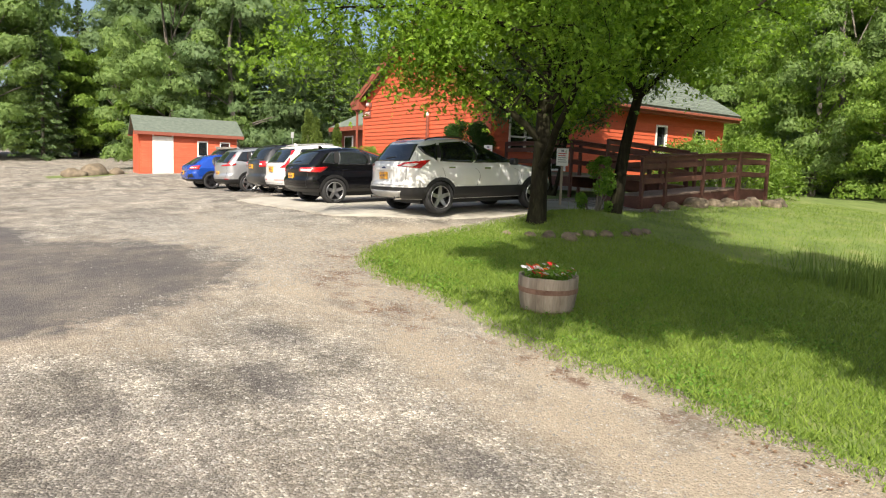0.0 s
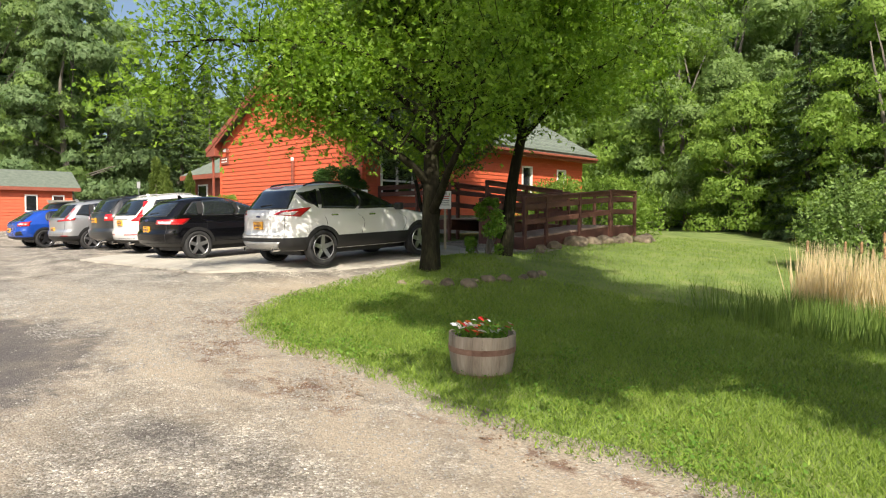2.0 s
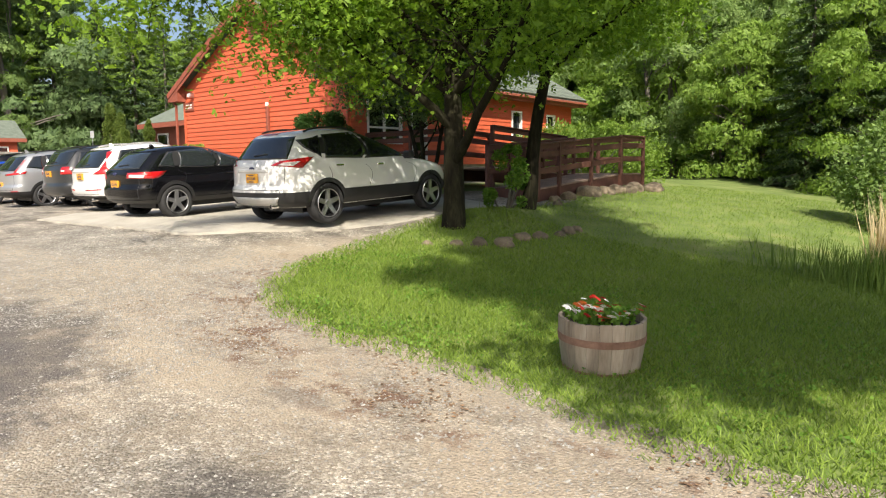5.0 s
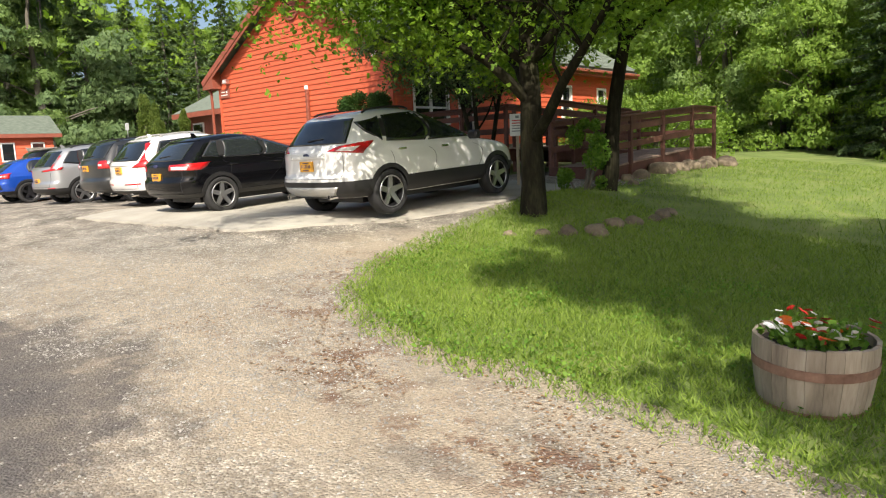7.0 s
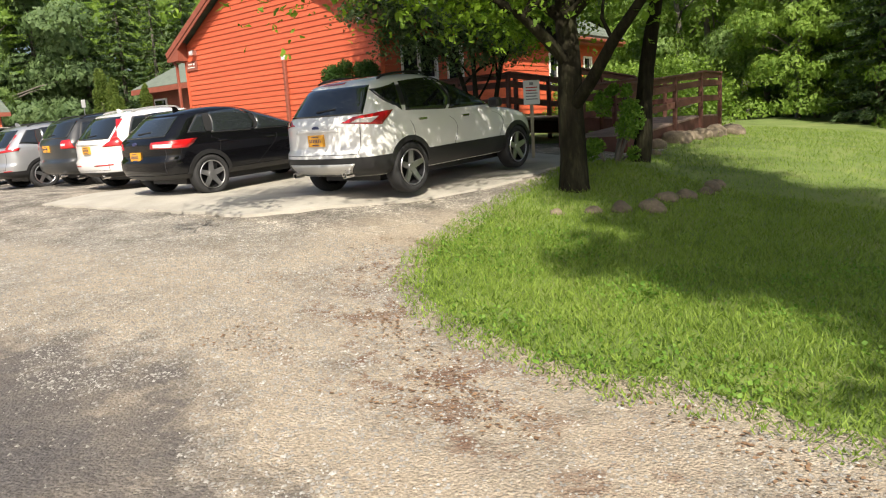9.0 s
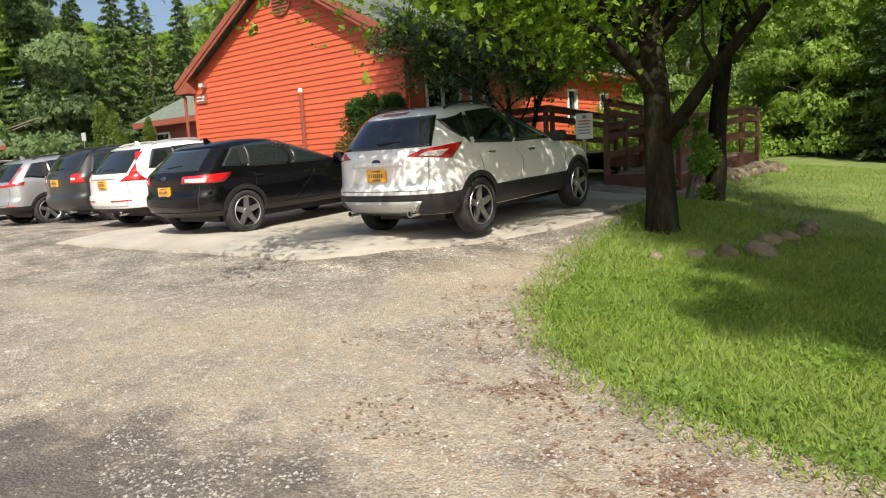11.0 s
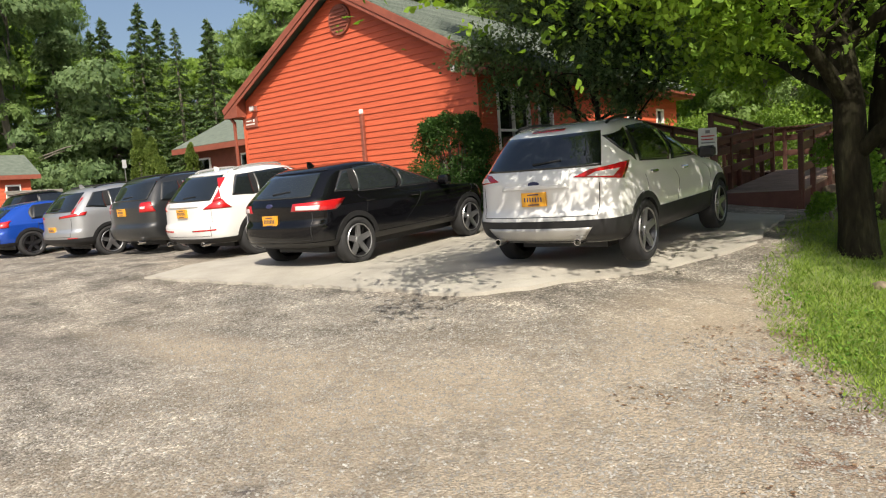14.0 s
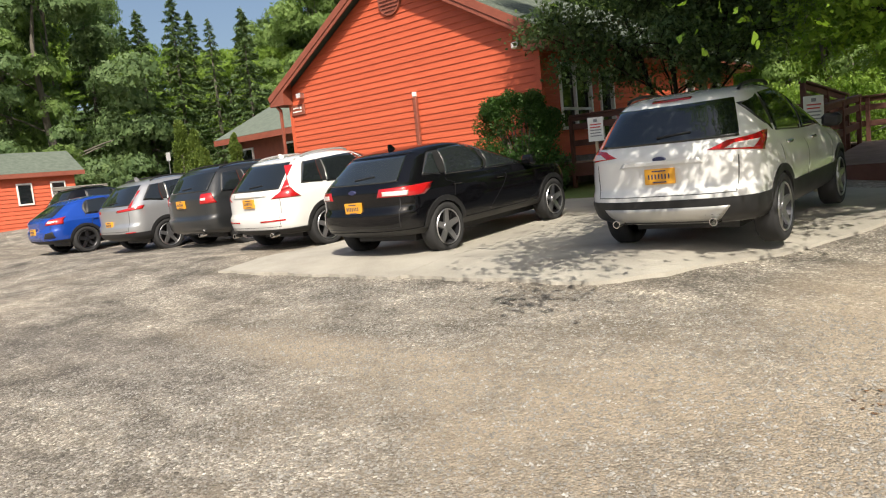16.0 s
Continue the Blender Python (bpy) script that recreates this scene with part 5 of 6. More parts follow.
# blue hatchback
car("bright blue low hatchback with black wheels", pose(-6.4, -6.85, -0.07, 2.0, 0, 0.0), suv_levels(1.42, 0.93, 3.58, 0.90, 0.92, 0.62), 2.70, 0.33, P_BLUE,
    [("front_window", [("s", 1.0, 0.95), ("s", 2.2, 0.94), ("s", 1.35, 1.32), ("s", 1.0, 1.34)]), ("rear_door_window", [("s", 0.1, 0.98), ("s", 0.93, 0.95), ("s", 0.93, 1.34), ("s", 0.25, 1.31)])],
    [(M_LAMPRED, [("r", 0.56, 0.80), ("s", -0.50, 0.80), ("s", -0.40, 0.98), ("r", 0.66, 0.94)]), (M_LAMPCLEAR, [("r", 0.62, 0.84), ("s", -0.70, 0.85), ("s", -0.66, 0.90), ("r", 0.66, 0.90)])],
    (0.315, 0.41), M_PLASTIC, track=0.79, rear_glass=[("r", -0.66, 1.0), ("r", 0.66, 1.0), ("r", 0.52, 1.28), ("r", -0.52, 1.28)], plate_z=0.66, rails=False, rim=M_ALLOYDK,
    extras={"handles": [(0.30, 0.84), (1.32, 0.83)], "mirror": (2.0, 0.92), "seams": (0.08, 0.96, 2.05), "patches": [("spoiler", P_BLUE, [("r", -0.68, 0.955), ("r", 0.68, 0.955), ("r", 0.66, 0.985), ("r", -0.66, 0.985)]), ("bumper_vent", M_PLASTIC, [("r", 0.50, 0.48), ("r", 0.80, 0.48), ("r", 0.78, 0.64), ("r", 0.60, 0.60)])]})
# dark car beyond the row
car("black crossover beyond the blue hatchback", pose(-13.0, -4.0, 0.12, 1.0, 0, 0.0), suv_levels(1.66, 0.93, 3.6, 0.92, 1.06), 2.69, 0.35, P_BLACK,
    [("front_window", [("s", 0.95, 1.09), ("s", 2.2, 1.09), ("s", 1.3, 1.54), ("s", 0.95, 1.56)]), ("rear_door_window", [("s", 0.02, 1.13), ("s", 0.88, 1.09), ("s", 0.88, 1.56), ("s", 0.10, 1.54)])],
    [(M_LAMPRED, [("r", 0.55, 1.0), ("s", -0.5, 0.98), ("s", -0.4, 1.12), ("r", 0.62, 1.1)])], (0.315, 0.5), M_PLASTIC, rear_glass=[("r", -0.72, 1.17), ("r", 0.72, 1.17), ("r", 0.6, 1.56), ("r", -0.6, 1.56)], plate_z=0.85,
    extras={"handles": [(0.3, 0.99), (1.28, 0.97)], "mirror": (1.98, 1.05), "seams": (0.06, 0.92)})


# ---- trees ----
def limb(rng, p, d, length, r0, r1, n=6, wander=0.18, up=0.05):
    out, p, d = [(p.copy(), r0)], p.copy(), d.normalized()
    for k in range(n):
        d = (d + Vector(rng.normal(size=3)) * wander + Vector((0, 0, up))).normalized()
        p = p + d * (length / n)
        out.append((p.copy(), r0 + (r1 - r0) * (k + 1) / n))
    return out


def grow(seed, trunk_h, trunk_r, height_, spread, limbs, leaves, leaf, low=0.35, lean=(0, 0), droop=0.35, forks=1, shape=None):
    """Trunk and limb paths, and leaf places gathered round the twigs."""
    rng = np.random.default_rng(seed)
    paths, tips = [], []
    base = Vector((0, 0, -0.15))
    stems = []
    for f in range(forks):
        top = limb(rng, base, Vector((lean[0] + (f - (forks - 1) / 2) * 0.35, lean[1], 1)), height_ * 0.85, trunk_r * (1 if forks == 1 else 0.8), trunk_r * 0.15, 14, 0.07, 0.06)
        top[0] = (top[0][0], trunk_r * 1.5)
        top.insert(1, (top[0][0] * 0.65 + top[1][0] * 0.35, trunk_r * 1.08))
        paths.append(top)
        stems.append(top)
    for k in range(limbs):
        st = stems[k % forks]
        t = low + (1 - low) * (k + rng.uniform(0, 0.8)) / limbs
        i = min(len(st) - 2, int(t * (len(st) - 1)))
        p, r = st[i]
        a = k * 2.4 + rng.uniform(-0.5, 0.5)
        reach = spread * (shape(t) if shape else math.sin(math.pi * min(1, 0.25 + 0.75 * (1 - t))) ** 0.6) * rng.uniform(0.75, 1.1)
        d = Vector((math.cos(a), math.sin(a), 0.8 if t < 0.8 else 1.2))
        main = limb(rng, p, d, reach, r * 0.55, 0.012, 7, 0.14, -0.02)
        paths.append(main)
        for j in range(2, 8):
            for _ in range(3):
                q = main[j][0]
                tw = limb(rng, q, Vector(rng.normal(size=3)) + Vector((0, 0, -0.1 - droop * 0.6)) + (main[j][0] - main[j - 1][0]).normalized() * 1.0, reach * rng.uniform(0.18, 0.34), max(0.01, main[j][1] * 0.4), 0.004, 4, 0.2, -0.06)
                if tw[-1][0].z > trunk_h - 0.1:
                    paths.append(tw)
                tips += [s[0] for s in tw[1:]]
    tips = np.array([tuple(t) for t in tips])
    clear = trunk_h + 0.45 * np.sin(np.arctan2(tips[:, 1], tips[:, 0]) * 3 + seed)
    tips = tips[tips[:, 2] > clear]
    c = tips[rng.integers(0, len(tips), leaves)] + rng.normal(size=(leaves, 3)) * (spread * 0.055, spread * 0.055, spread * 0.045)
    return paths, leaf_mesh("leaves", c, leaf, rng, droop, 1.5, 0.5), rng


def tree(name, m, label, paths, crown, bark, leafmat, seg=10, group=""):
    t = thing(name, m, label, "tree", group)
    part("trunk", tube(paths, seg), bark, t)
    part("crown", crown, leafmat, t)
    return t


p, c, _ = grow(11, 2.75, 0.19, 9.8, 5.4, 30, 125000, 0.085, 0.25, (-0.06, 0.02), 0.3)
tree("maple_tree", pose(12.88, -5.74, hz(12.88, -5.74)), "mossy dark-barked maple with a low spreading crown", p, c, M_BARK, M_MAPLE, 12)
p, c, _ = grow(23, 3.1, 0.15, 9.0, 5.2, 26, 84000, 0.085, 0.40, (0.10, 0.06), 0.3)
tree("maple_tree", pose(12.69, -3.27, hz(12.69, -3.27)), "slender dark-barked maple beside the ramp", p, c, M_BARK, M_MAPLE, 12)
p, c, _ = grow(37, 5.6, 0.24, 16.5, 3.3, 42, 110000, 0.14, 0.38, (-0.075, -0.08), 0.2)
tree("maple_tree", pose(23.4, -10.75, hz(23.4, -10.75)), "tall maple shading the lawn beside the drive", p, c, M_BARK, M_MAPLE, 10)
# thin-stemmed hemlock clump against the porch
p, c, _ = grow(51, 2.4, 0.08, 9.6, 3.0, 60, 120000, 0.075, 0.24, (0.0, 0.0), 0.5, 3)
tree("hemlock_tree", pose(7.5, -0.3, hz(7.5, -0.3)), "dark many-stemmed hemlock against the porch", p, c, M_BARK, M_NEEDLE, 6)


def far_broad(seed, h, spread, leaves, leaf):
    """A wood-edge tree seen from afar: leaf clumps round a skeleton, down to the ground."""
    rng = np.random.default_rng(seed)
    k = 90
    z = rng.uniform(0.03, 1.0, k) * h
    prof = np.sin(np.pi * np.clip(0.24 + 0.74 * z / h, 0, 1)) ** 0.55
    a = rng.uniform(0, 6.28, k)
    r = spread * prof * rng.uniform(0.35, 1.0, k) ** 0.6
    cen = np.stack([r * np.cos(a), r * np.sin(a), z], 1)
    rad = rng.uniform(0.16, 0.32, k) * spread
    w = rad**2 / (rad**2).sum()
    pick = rng.choice(k, leaves, p=w)
    v = rng.normal(size=(leaves, 3))
    v /= np.linalg.norm(v, axis=1)[:, None]
    v[:, 2] = np.abs(v[:, 2]) * 0.9 - 0.25
    pts = cen[pick] + v * (rad[pick] * rng.uniform(0.7, 1.08, leaves))[:, None]
    paths = [limb(rng, Vector((0, 0, -0.3)), Vector((0, 0, 1)), h * 0.9, h * 0.02, 0.03, 10, 0.05)]
    for i in range(0, k, 7):
        q = Vector(cen[i])
        s = Vector((0, 0, max(0.5, q.z * 0.7)))
        paths.append([(s, 0.05), ((s + q) / 2 + Vector((0, 0, 0.1)), 0.035), (q, 0.015)])
    return paths, leaf_mesh("leaves", pts, leaf, rng, 0.15, 1.4, 0.0, v, 0.5, True)


def far_spruce(seed, h, spread, leaves):
    rng = np.random.default_rng(seed)
    paths = [[(Vector((0, 0, -0.3)), h * 0.016), (Vector((0, 0, h * 0.5)), h * 0.009), (Vector((0, 0, h)), 0.01)]]
    pts, out = [], []
    n = int(h * 9)
    for k in range(n):
        t = (k + 0.5) / n
        z = h * (0.05 + 0.94 * t)
        a = k * 2.39996
        reach = spread * (1 - t) ** 0.85 * rng.uniform(0.7, 1.1) + 0.12
        d = np.array([math.cos(a), math.sin(a), 0.0])
        m = max(8, int(leaves / n * (0.35 + 1.3 * (1 - t))))
        s = rng.uniform(0.05, 1, m) ** 0.7
        side = np.array([-d[1], d[0], 0])
        wv = rng.normal(size=m) * 0.16 * reach * (1.15 - s)
        p = np.outer(s * reach, d) + np.outer(wv, side)
        p[:, 2] = z - 0.28 * s * reach + 0.10 * s**2 * reach - rng.uniform(0, 0.15, m)
        pts.append(p)
        out.append(np.repeat(d[None], m, 0) * 1.2 + np.outer(np.sign(wv), side) * 0.6)
        if k % 3 == 0:
            paths.append([(Vector((0, 0, z)), 0.03), (Vector(d) * reach * 0.9 + Vector((0, 0, z - 0.2 * reach)), 0.006)])
    pts, out = np.concatenate(pts), np.concatenate(out)
    return paths, leaf_mesh("needles", pts, 0.17, rng, 0.5, 2.4, 0.8, out)


WOOD = "wood round the clearing"
protos = []
for sd, h, s, lv, lf, mat, lab in ((61, 13, 4.2, 21000, 0.27, M_OAK, "tall leafy broadleaf tree in the wood"), (62, 10.5, 3.6, 18000, 0.25, M_BRIGHT, "fresh green broadleaf tree in the wood"), (63, 15, 4.6, 23000, 0.28, M_BROAD, "tall leafy broadleaf tree in the wood"), (64, 6.5, 3.0, 15000, 0.17, M_BRIGHT, "young bright green tree at the wood's edge")):
    pth, cr = far_broad(sd, h, s, lv, lf)
    protos.append(("broadleaf_tree", lab, pth, cr, mat))
for sd, h, s, lv in ((71, 16, 3.0, 7000), (72, 12, 2.8, 9000)):
    pth, cr = far_spruce(sd, h, s, lv)
    protos.append(("spruce_tree", "dark pointed spruce in the wood", pth, cr, M_NEEDLE))
for sd, h, sp_, lv, lf, mat, lab in ((65, 11, 3.8, 24000, 0.18, M_BRIGHT, "fresh green broadleaf tree behind the ramp"), (66, 13, 4.2, 25000, 0.19, M_BROAD, "tall leafy broadleaf tree behind the ramp")):
    pth, cr = far_broad(sd, h, sp_, lv, lf)
    protos.append(("broadleaf_tree", lab, pth, cr, mat))
PLACED = {}


def plant(kind, x, y, scale=1.0, turn=0.0, sink=0.0):
    name, lab, pth, cr, mat = protos[kind]
    m = pose(x, y, hz(x, y) - sink, 0, 0, turn)
    if kind not in PLACED:
        PLACED[kind] = tree(name, m, lab, pth, cr, M_BARK2, mat, 5, WOOD)
        ob = PLACED[kind]
    else:
        ob = copy_thing(PLACED[kind], m)
    ob.scale = (scale, scale, scale * (0.92 + 0.16 * ((x * 7.3 + y * 3.1) % 1)))
    return ob


rt = np.random.default_rng(9)
# west and north-west wood, behind the shed and the wing; lower where the sky shows over it
for k in range(38):
    t = k / 37
    ang = radians(200 - 122 * t)
    for ring, dist in ((0, 38), (1, 46)):
        if ring == 1 and k % 3 == 2:
            continue
        d = dist + rt.uniform(-3, 3) + (12 if t < 0.2 else 4 if t < 0.35 else 0)
        x, y = -2 + d * math.cos(ang) * 0.95, 2 + d * math.sin(ang) * 0.85
        kind = int(rt.choice([0, 2, 1, 4, 2], p=[0.28, 0.2, 0.2, 0.12, 0.2]))
        s = rt.uniform(1.0, 1.35) * (1.2 if ring else 1.0)
        saddle = math.degrees(math.atan2(13 - x, y + 14.4))
        if 50 < saddle < 66 or 79 < math.degrees(math.atan2(23.5 - x, y + 15.3)) < 86:
            kind, s = (5 if (k + ring) % 2 else 1), rt.uniform(0.95, 1.2)
        plant(kind, x, y, s, rt.uniform(0, 360))
# darker trees and spruce tops standing over the shed and the wing
for az, d, kind, s in ((164.5, 43, 2, 1.0), (161.5, 45, 4, 0.95), (158.5, 42, 0, 1.1), (156, 46, 4, 0.8), (152.5, 44, 5, 0.95), (150, 46, 5, 1.0), (147.5, 45, 4, 0.72), (145, 43, 5, 0.9)):
    plant(kind, 13 + d * math.cos(radians(az)), -14.4 + d * math.sin(radians(az)), s, az * 37)
# north-east wood behind the ramp
for k in range(15):
    t = k / 14
    x, y = 4 + 27 * t + rt.uniform(-1, 1), 21 - 6 * t + rt.uniform(-1.5, 1.5)
    kind = int(rt.choice([6, 7, 3, 5], p=[0.36, 0.30, 0.08, 0.26]))
    low = 7 < x < 14
    plant(kind, x, y, rt.uniform(0.55, 0.7) if low else rt.uniform(0.85, 1.15), rt.uniform(0, 360))
    if k % 2 == 0 and not low:
        plant(4 if k % 4 else 2, x + 1.5, y + 6, 1.1, rt.uniform(0, 360))
for x, y, kind, s in ((13.5, 14.5, 5, 0.75), (15.2, 14.2, 5, 0.85), (16.5, 13.0, 6, 0.75), (19.5, 12.0, 3, 0.9), (22.0, 8.5, 3, 0.62), (24.5, 7.5, 3, 0.7), (10.5, 16.5, 3, 0.9), (26.5, 9.5, 6, 0.8)):
    plant(kind, x, y, s, x * 40)


# ---- shrubs ----
def shrub(name, x, y, rx, ry, h, n, leaf, mat, label, seed, category="shrub", lumps=64, cone=False, group=""):
    rng = np.random.default_rng(seed)
    z = rng.uniform(0.08, 0.92, lumps)
    a = rng.uniform(0, 6.28, lumps)
    prof = (1 - z) ** 0.8 if cone else np.sqrt(np.clip(1 - (2 * z - 0.85) ** 2 / 1.4, 0.05, 1))
    r = prof * rng.uniform(0.3, 0.9, lumps) ** 0.5
    cen = np.stack([r * np.cos(a) * rx, r * np.sin(a) * ry, z * h], 1)
    rad = np.minimum(rx, ry) * rng.uniform(0.26, 0.46, lumps) * (prof * 0.8 + 0.2) * (1.9 if cone else 1.0)
    pick = rng.integers(0, lumps, n)
    v = rng.normal(size=(n, 3))
    v /= np.linalg.norm(v, axis=1)[:, None]
    pts = cen[pick] + v * (rad[pick] * rng.uniform(0.55, 1.12, n))[:, None] * (1, 1, 1.8 if cone else 1)
    pts[:, 2] = np.maximum(pts[:, 2], 0.03)
    t = thing(name, pose(x, y, hz(x, y)), label, category, group)
    st = []
    for i in range(0, lumps, 2):
        st.append([(Vector((cen[i][0] * 0.2, cen[i][1] * 0.2, -0.1)), 0.03), (Vector(cen[i]) * 0.6, 0.02), (Vector(cen[i]), 0.008)])
    part("stem", tube(st, 5), M_BARK2, t)
    part("foliage", leaf_mesh("foliage", pts, leaf, rng, -0.2 if cone else 0.1, 1.6, 0.3, v + ((0, 0, 1.2) if cone else (0, 0, 0.2))), mat, t)
    return t


shrub("yew_bush", 3.85, -0.95, 1.05, 0.85, 2.45, 42000, 0.036, M_YEW, "rounded dark green yew bush at the building's corner", 81)
shrub("yew_bush", -3.9, -0.9, 1.3, 0.7, 1.75, 16000, 0.055, M_BRIGHT, "low bright green bush under the gable", 82)
shrub("hedge", 8.0, 7.6, 3.0, 1.5, 2.1, 20000, 0.08, M_BRIGHT, "broad bright green hedge behind the ramp", 83, "hedge", 110)
shrub("hedge", 5.6, 8.6, 1.4, 1.2, 1.9, 8000, 0.07, M_BRIGHT, "bright green hedge beside the building", 84, "hedge", 30)
for i, (x, y, r, h) in enumerate(((-15.0, 1.4, 0.7, 3.9), (-14.1, 1.5, 0.6, 3.4), (-13.3, 1.2, 0.55, 2.6), (-12.6, 1.0, 0.55, 2.5), (-10.6, 1.1, 0.5, 3.1))):
    shrub("cedar_tree", x, y, r * 0.78, r * 0.78, h, 13000, 0.055, M_CEDAR, "narrow pointed yellow-green cedar beside the building", 90 + i, "tree", 40, True, "cedars")
shrub("shrub", 18.4, 3.8, 1.7, 1.6, 2.6, 16000, 0.08, M_BROAD, "rounded shrub beside the reeds", 96, lumps=70)
shrub("ivy", 12.35, -3.55, 0.45, 0.4, 1.3, 3200, 0.04, M_CLOVER, "small leafy growth at the foot of the tree", 97, "shrub", 14)


# ---- stones ----
BED = ((13.52, -6.45, 0.10), (13.75, -6.17, 0.14), (14.03, -5.9, 0.17), (13.97, -5.34, 0.14), (14.1, -5.02, 0.13), (14.18, -4.24, 0.15), (14.2, -4.55, 0.11), (13.2, -6.75, 0.09), (13.9, -5.62, 0.09), (14.15, -3.9, 0.12))


def boulder(x, y, rx, ry, rz, seed, label, group):
    bm = bmesh.new()
    bmesh.ops.create_icosphere(bm, subdivisions=3, radius=1)
    off = Vector((seed * 3.1, seed * 1.7, 0))
    for v in bm.verts:
        q = 1 + 0.30 * noise.noise(v.co * 1.1 + off) + 0.10 * noise.noise(v.co * 3.2 + off)
        v.co = Vector((v.co.x * rx * q, v.co.y * ry * q, v.co.z * rz * q))
    ob = part("boulder", bm, M_ROCK, None, label, True)
    ob.matrix_world = pose(x, y, hz(x, y) + rz * 0.2, 0, 0, seed * 47)
    tagged(ob, label, "stone", group)


for i, (x, y, s) in enumerate(BED):
    boulder(x, y, s * 1.15, s * 0.9, s * 0.8, i + 1, "half-sunk brown fieldstone edging the tree bed", "bed stones")
for i, (x, y, s) in enumerate(((11.55, 1.25, 0.36), (11.5, 0.35, 0.24), (11.45, -0.2, 0.18), (11.6, 2.1, 0.28), (11.55, 2.7, 0.3), (11.65, 3.3, 0.3), (11.5, 4.0, 0.34), (11.7, 4.7, 0.33), (11.5, 5.4, 0.3), (11.2, 5.9, 0.28), (12.0, -1.0, 0.15))):
    boulder(x, y, s * 0.95, s * 0.8, s * 0.66, i + 20, "pale rounded boulder beneath the ramp's edge", "ramp boulders")


for i, (x, y, s) in enumerate(((-18.0, -10.4, 0.55), (-18.6, -9.3, 0.7), (-18.2, -8.3, 0.4))):
    boulder(x, y, s * 1.2, s, s * 0.75, i + 40, "grey boulder on the grassy verge by the shed", "verge boulders")


# ---- flower barrel ----
def build_barrel(m):
    b = thing("flower_barrel", m, "weathered half barrel planter full of red, white and orange pansies", "planter")
    n, h = 22, 0.42
    rad = lambda t: 0.275 + 0.055 * math.sin(math.pi * (0.05 + 0.5 * t))
    for k in range(n):
        a0, a1 = 2 * math.pi * (k + 0.012) / n, 2 * math.pi * (k + 0.988) / n
        bm = bmesh.new()
        rows = []
        for j in range(6):
            t = j / 5
            row = []
            for rr in (rad(t), rad(t) - 0.025):
                for a in (a0, a1):
                    row.append(bm.verts.new((rr * math.cos(a), rr * math.sin(a), t * h + (0.006 * math.sin(k * 5) if j == 5 else 0))))
            rows.append(row)
        for p, q in zip(rows, rows[1:]):
            for i, j in ((0, 1), (1, 3), (3, 2), (2, 0)):
                bm.faces.new((p[i], p[j], q[j], q[i]))
        bm.faces.new((rows[-1][0], rows[-1][1], rows[-1][3], rows[-1][2]))
        bmesh.ops.recalc_face_normals(bm, faces=bm.faces)
        part("stave", bm, M_STAVE, b)
    for z in (0.0, 0.25):
        t0, t1 = z / h, (z + 0.055) / h
        part("hoop", lathe([(rad(t0) + 0.001, z), (rad(t0) + 0.005, z), (rad(t1) + 0.005, z + 0.055), (rad(t1) + 0.001, z + 0.055)], 44), M_HOOP, b, "rusty iron hoop")
    part("soil", lathe([(0, 0.37), (0.2, 0.375), (0.30, 0.36), (0.30, 0.30)], 24), M_SOIL, b)
    rng = np.random.default_rng(3)
    pts = np.column_stack([rng.normal(size=(700, 2)) * 0.13, rng.uniform(0.38, 0.47, 700)])
    pts = pts[np.hypot(pts[:, 0], pts[:, 1]) < 0.29]
    part("leaves", leaf_mesh("leaves", pts, 0.035, rng, -0.2, 1.5), M_CLOVER, b)
    for k in range(46):
        a, r = rng.uniform(0, 6.28), 0.29 * math.sqrt(rng.uniform(0.02, 1))
        z = rng.uniform(0.44, 0.53)
        s = rng.uniform(0.020, 0.032)
        bm = bmesh.new()
        for i in range(5):
            t = 2 * math.pi * i / 5
            vs = [bm.verts.new(q) for q in ((0, 0, 0), (s * math.cos(t - 0.6), s * math.sin(t - 0.6), s * 0.35), (s * 1.25 * math.cos(t), s * 1.25 * math.sin(t), s * 0.2), (s * math.cos(t + 0.6), s * math.sin(t + 0.6), s * 0.35))]
            bm.faces.new(vs)
        mat = (M_PET_RED, M_PET_RED, M_PET_RED, M_PET_WHITE, M_PET_WHITE, M_PET_ORANGE)[int(rng.integers(0, 6))]
        part("flower", bm, mat, b).matrix_local = pose(r * math.cos(a), r * math.sin(a), z, rng.uniform(5, 55), 0, rng.uniform(80, 240))
    return b


build_barrel(pose(17.83, -9.97, hz(17.83, -9.97), 1.5, 2, 0))


# ---- signs ----
def build_sign(m, label, w, h, z, post_h, red=True):
    s = thing("sign_post", m, label, "sign")
    part("post", box(-0.03, 0.03, -0.02, 0.02, -0.2, post_h, 0.004), M_POST, s)
    bd = part("sign_board", box(-w / 2, w / 2, -0.035, -0.0205, z - h / 2, z + h / 2, 0.003), M_SIGN, s)
    part("print_bar", box(-w * 0.12, w * 0.12, -0.039, -0.0355, z + h * 0.30, z + h * 0.42), M_INK, bd)
    for k in range(5):
        part("print_bar", box(-w * 0.36, w * (0.36 - 0.06 * (k % 2)), -0.039, -0.0355, z + h * (0.18 - 0.12 * k), z + h * (0.225 - 0.12 * k)), M_INKRED if red and k < 2 else M_INK, bd)
    return s


build_sign(pose(10.3, -2.62, hz(10.3, -2.62), 0, 0, 40), "white paper-faced notice on a bare wooden post", 0.30, 0.44, 1.25, 1.3)
build_sign(pose(6.3, -1.9, hz(6.3, -1.9), 0, 0, 20), "white parking notice on a thin post before the porch", 0.30, 0.46, 1.35, 1.55)


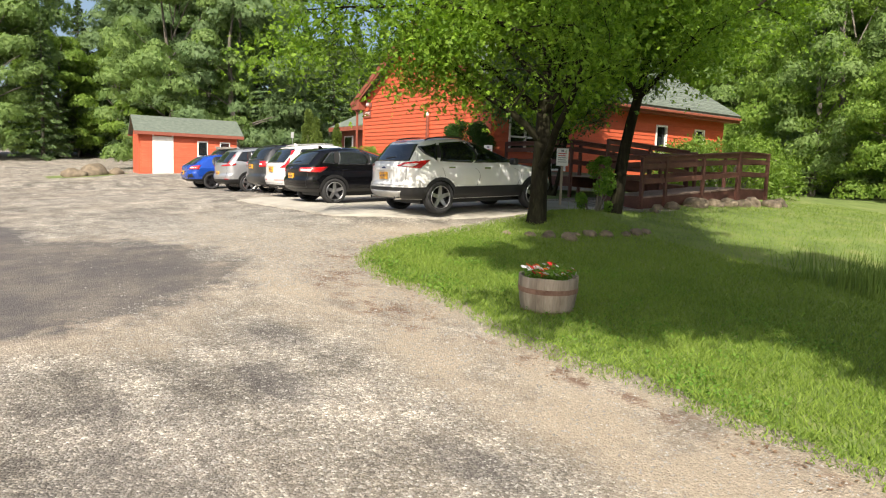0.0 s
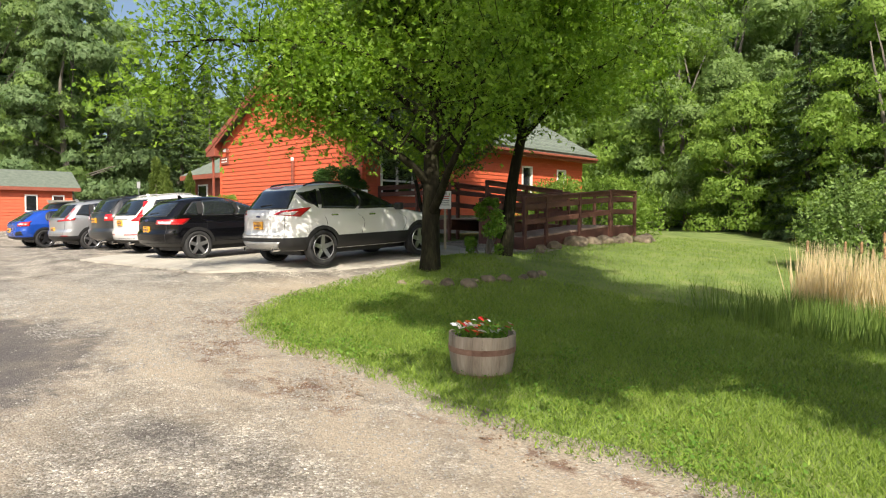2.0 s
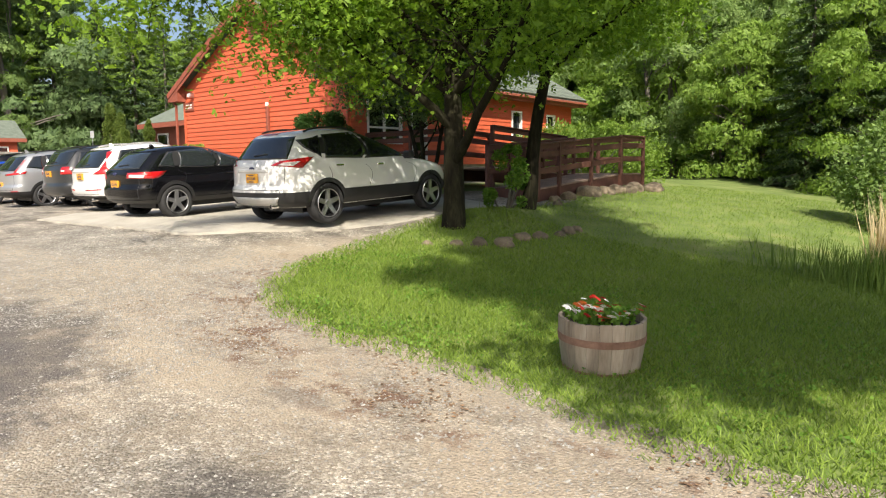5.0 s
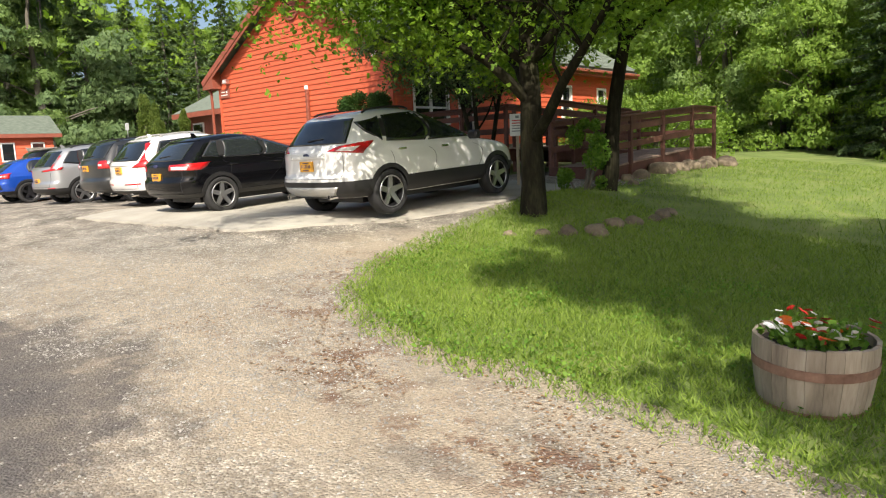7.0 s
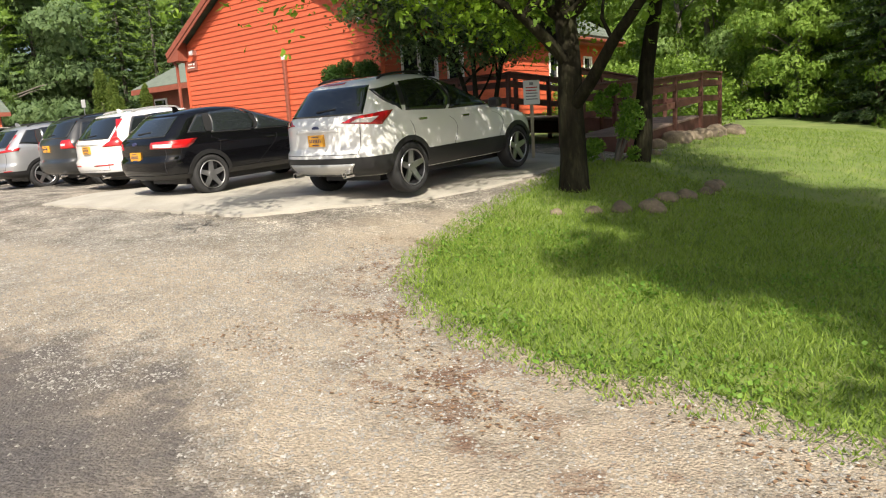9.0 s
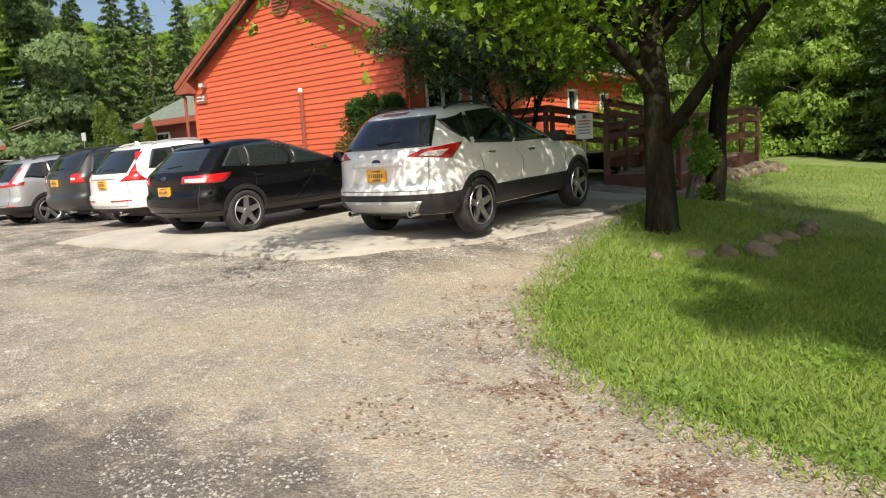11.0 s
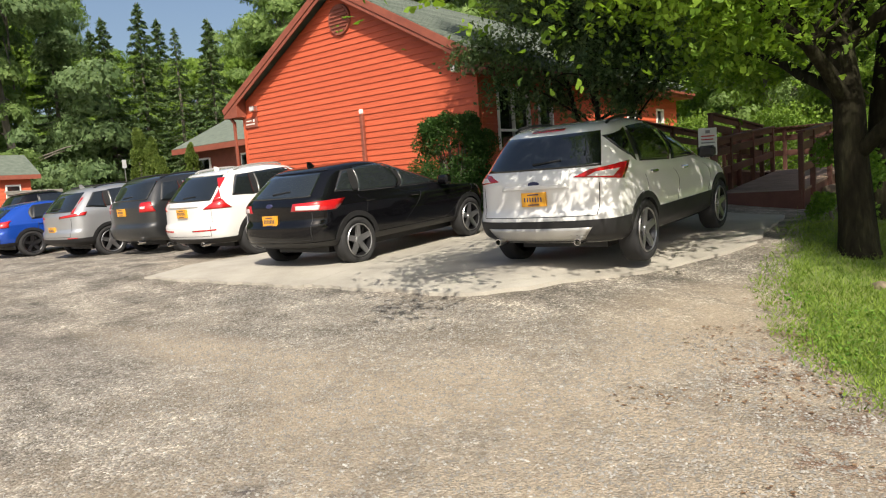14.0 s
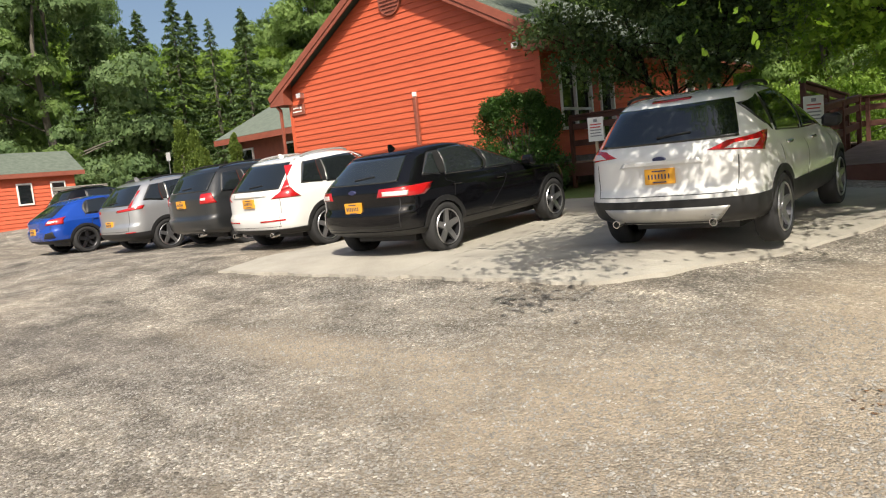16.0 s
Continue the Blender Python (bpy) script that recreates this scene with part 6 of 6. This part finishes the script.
# ---- reeds ----
rng = np.random.default_rng(12)
q = rng.normal(size=(4200, 2)) * (0.9, 0.5) + (19.6, -3.9)
part_reeds = part("reeds", blades("reeds", q, 0.25, 0.65, 0.010, 0.16, 0.0), M_REED)
tagged(part_reeds, "green reeds at the wet end of the lawn", "reeds", kind="stuff")
q = np.stack([rng.uniform(18.5, 23, 6200), rng.uniform(-3.3, -1.4, 6200)], 1)
dry = part("dry_reeds", blades("dry_reeds", q, 0.8, 1.45, 0.013, 0.10, 0.0), M_DRY)
tagged(dry, "dry straw-coloured reeds at the wet end of the lawn", "reeds", kind="stuff")
for k in range(14):
    x, y = rng.uniform(18.3, 22), rng.uniform(-3.0, -1.4)
    z = hz(x, y)
    ct = thing("cattail", pose(x, y, z), "dry cattail with a brown seed head", "reed", "cattails")
    hgt = rng.uniform(1.35, 1.75)
    part("stalk", cyl(0.006, (0, 0, -0.05), (0.04, 0.02, hgt), 6), M_DRY, ct)
    part("seed_head", lathe([(0.004, hgt - 0.2), (0.02, hgt - 0.18), (0.022, hgt - 0.03), (0.005, hgt)], 8), M_CAT, ct).matrix_local = pose(0.038, 0.018, 0)


# ---- a rail fence and a marker beyond the parked row ----
def build_fence():
    f = thing("rail_fence", pose(0, 0, 0), "weathered grey timber rail fence behind the parked row", "fence")
    pts = [Vector((-16.0, -3.5, hz(-16, -3.5))), Vector((-16.0, -2.6, hz(-16, -2.6))), Vector((-16.0, -1.7, hz(-16, -1.7)))]
    for q in pts:
        part("post", box(q.x - 0.06, q.x + 0.06, q.y - 0.06, q.y + 0.06, q.z - 0.2, 1.86, 0.01), M_FENCE, f)
    for z, hh in ((1.84, 0.10), (1.35, 0.14), (0.85, 0.14)):
        part("rail", beam((-15.91, -3.65, z), (-15.91, -1.55, z), 0.04, hh), M_FENCE, f)
    part("cap_rail", beam((-15.97, -3.65, 1.915), (-15.97, -1.55, 1.915), 0.18, 0.04), M_FENCE, f)


M_FENCE = mottled("weathered_timber", [(0.3, (0.20, 0.185, 0.16)), (0.7, (0.40, 0.375, 0.335))], 5, 0.9, fine=50, vary=0.2)
build_fence()
mark = thing("marker_post", pose(-12.7, -0.5, hz(-12.7, -0.5), 0, 0, 50), "small pale marker plate on a thin metal post", "sign")
part("post", cyl(0.018, (0, 0, -0.2), (0, 0, 2.2), 8), M_METAL, mark)
part("plate", box(-0.08, 0.08, -0.03, -0.019, 2.1, 2.42, 0.003), M_METAL, mark)
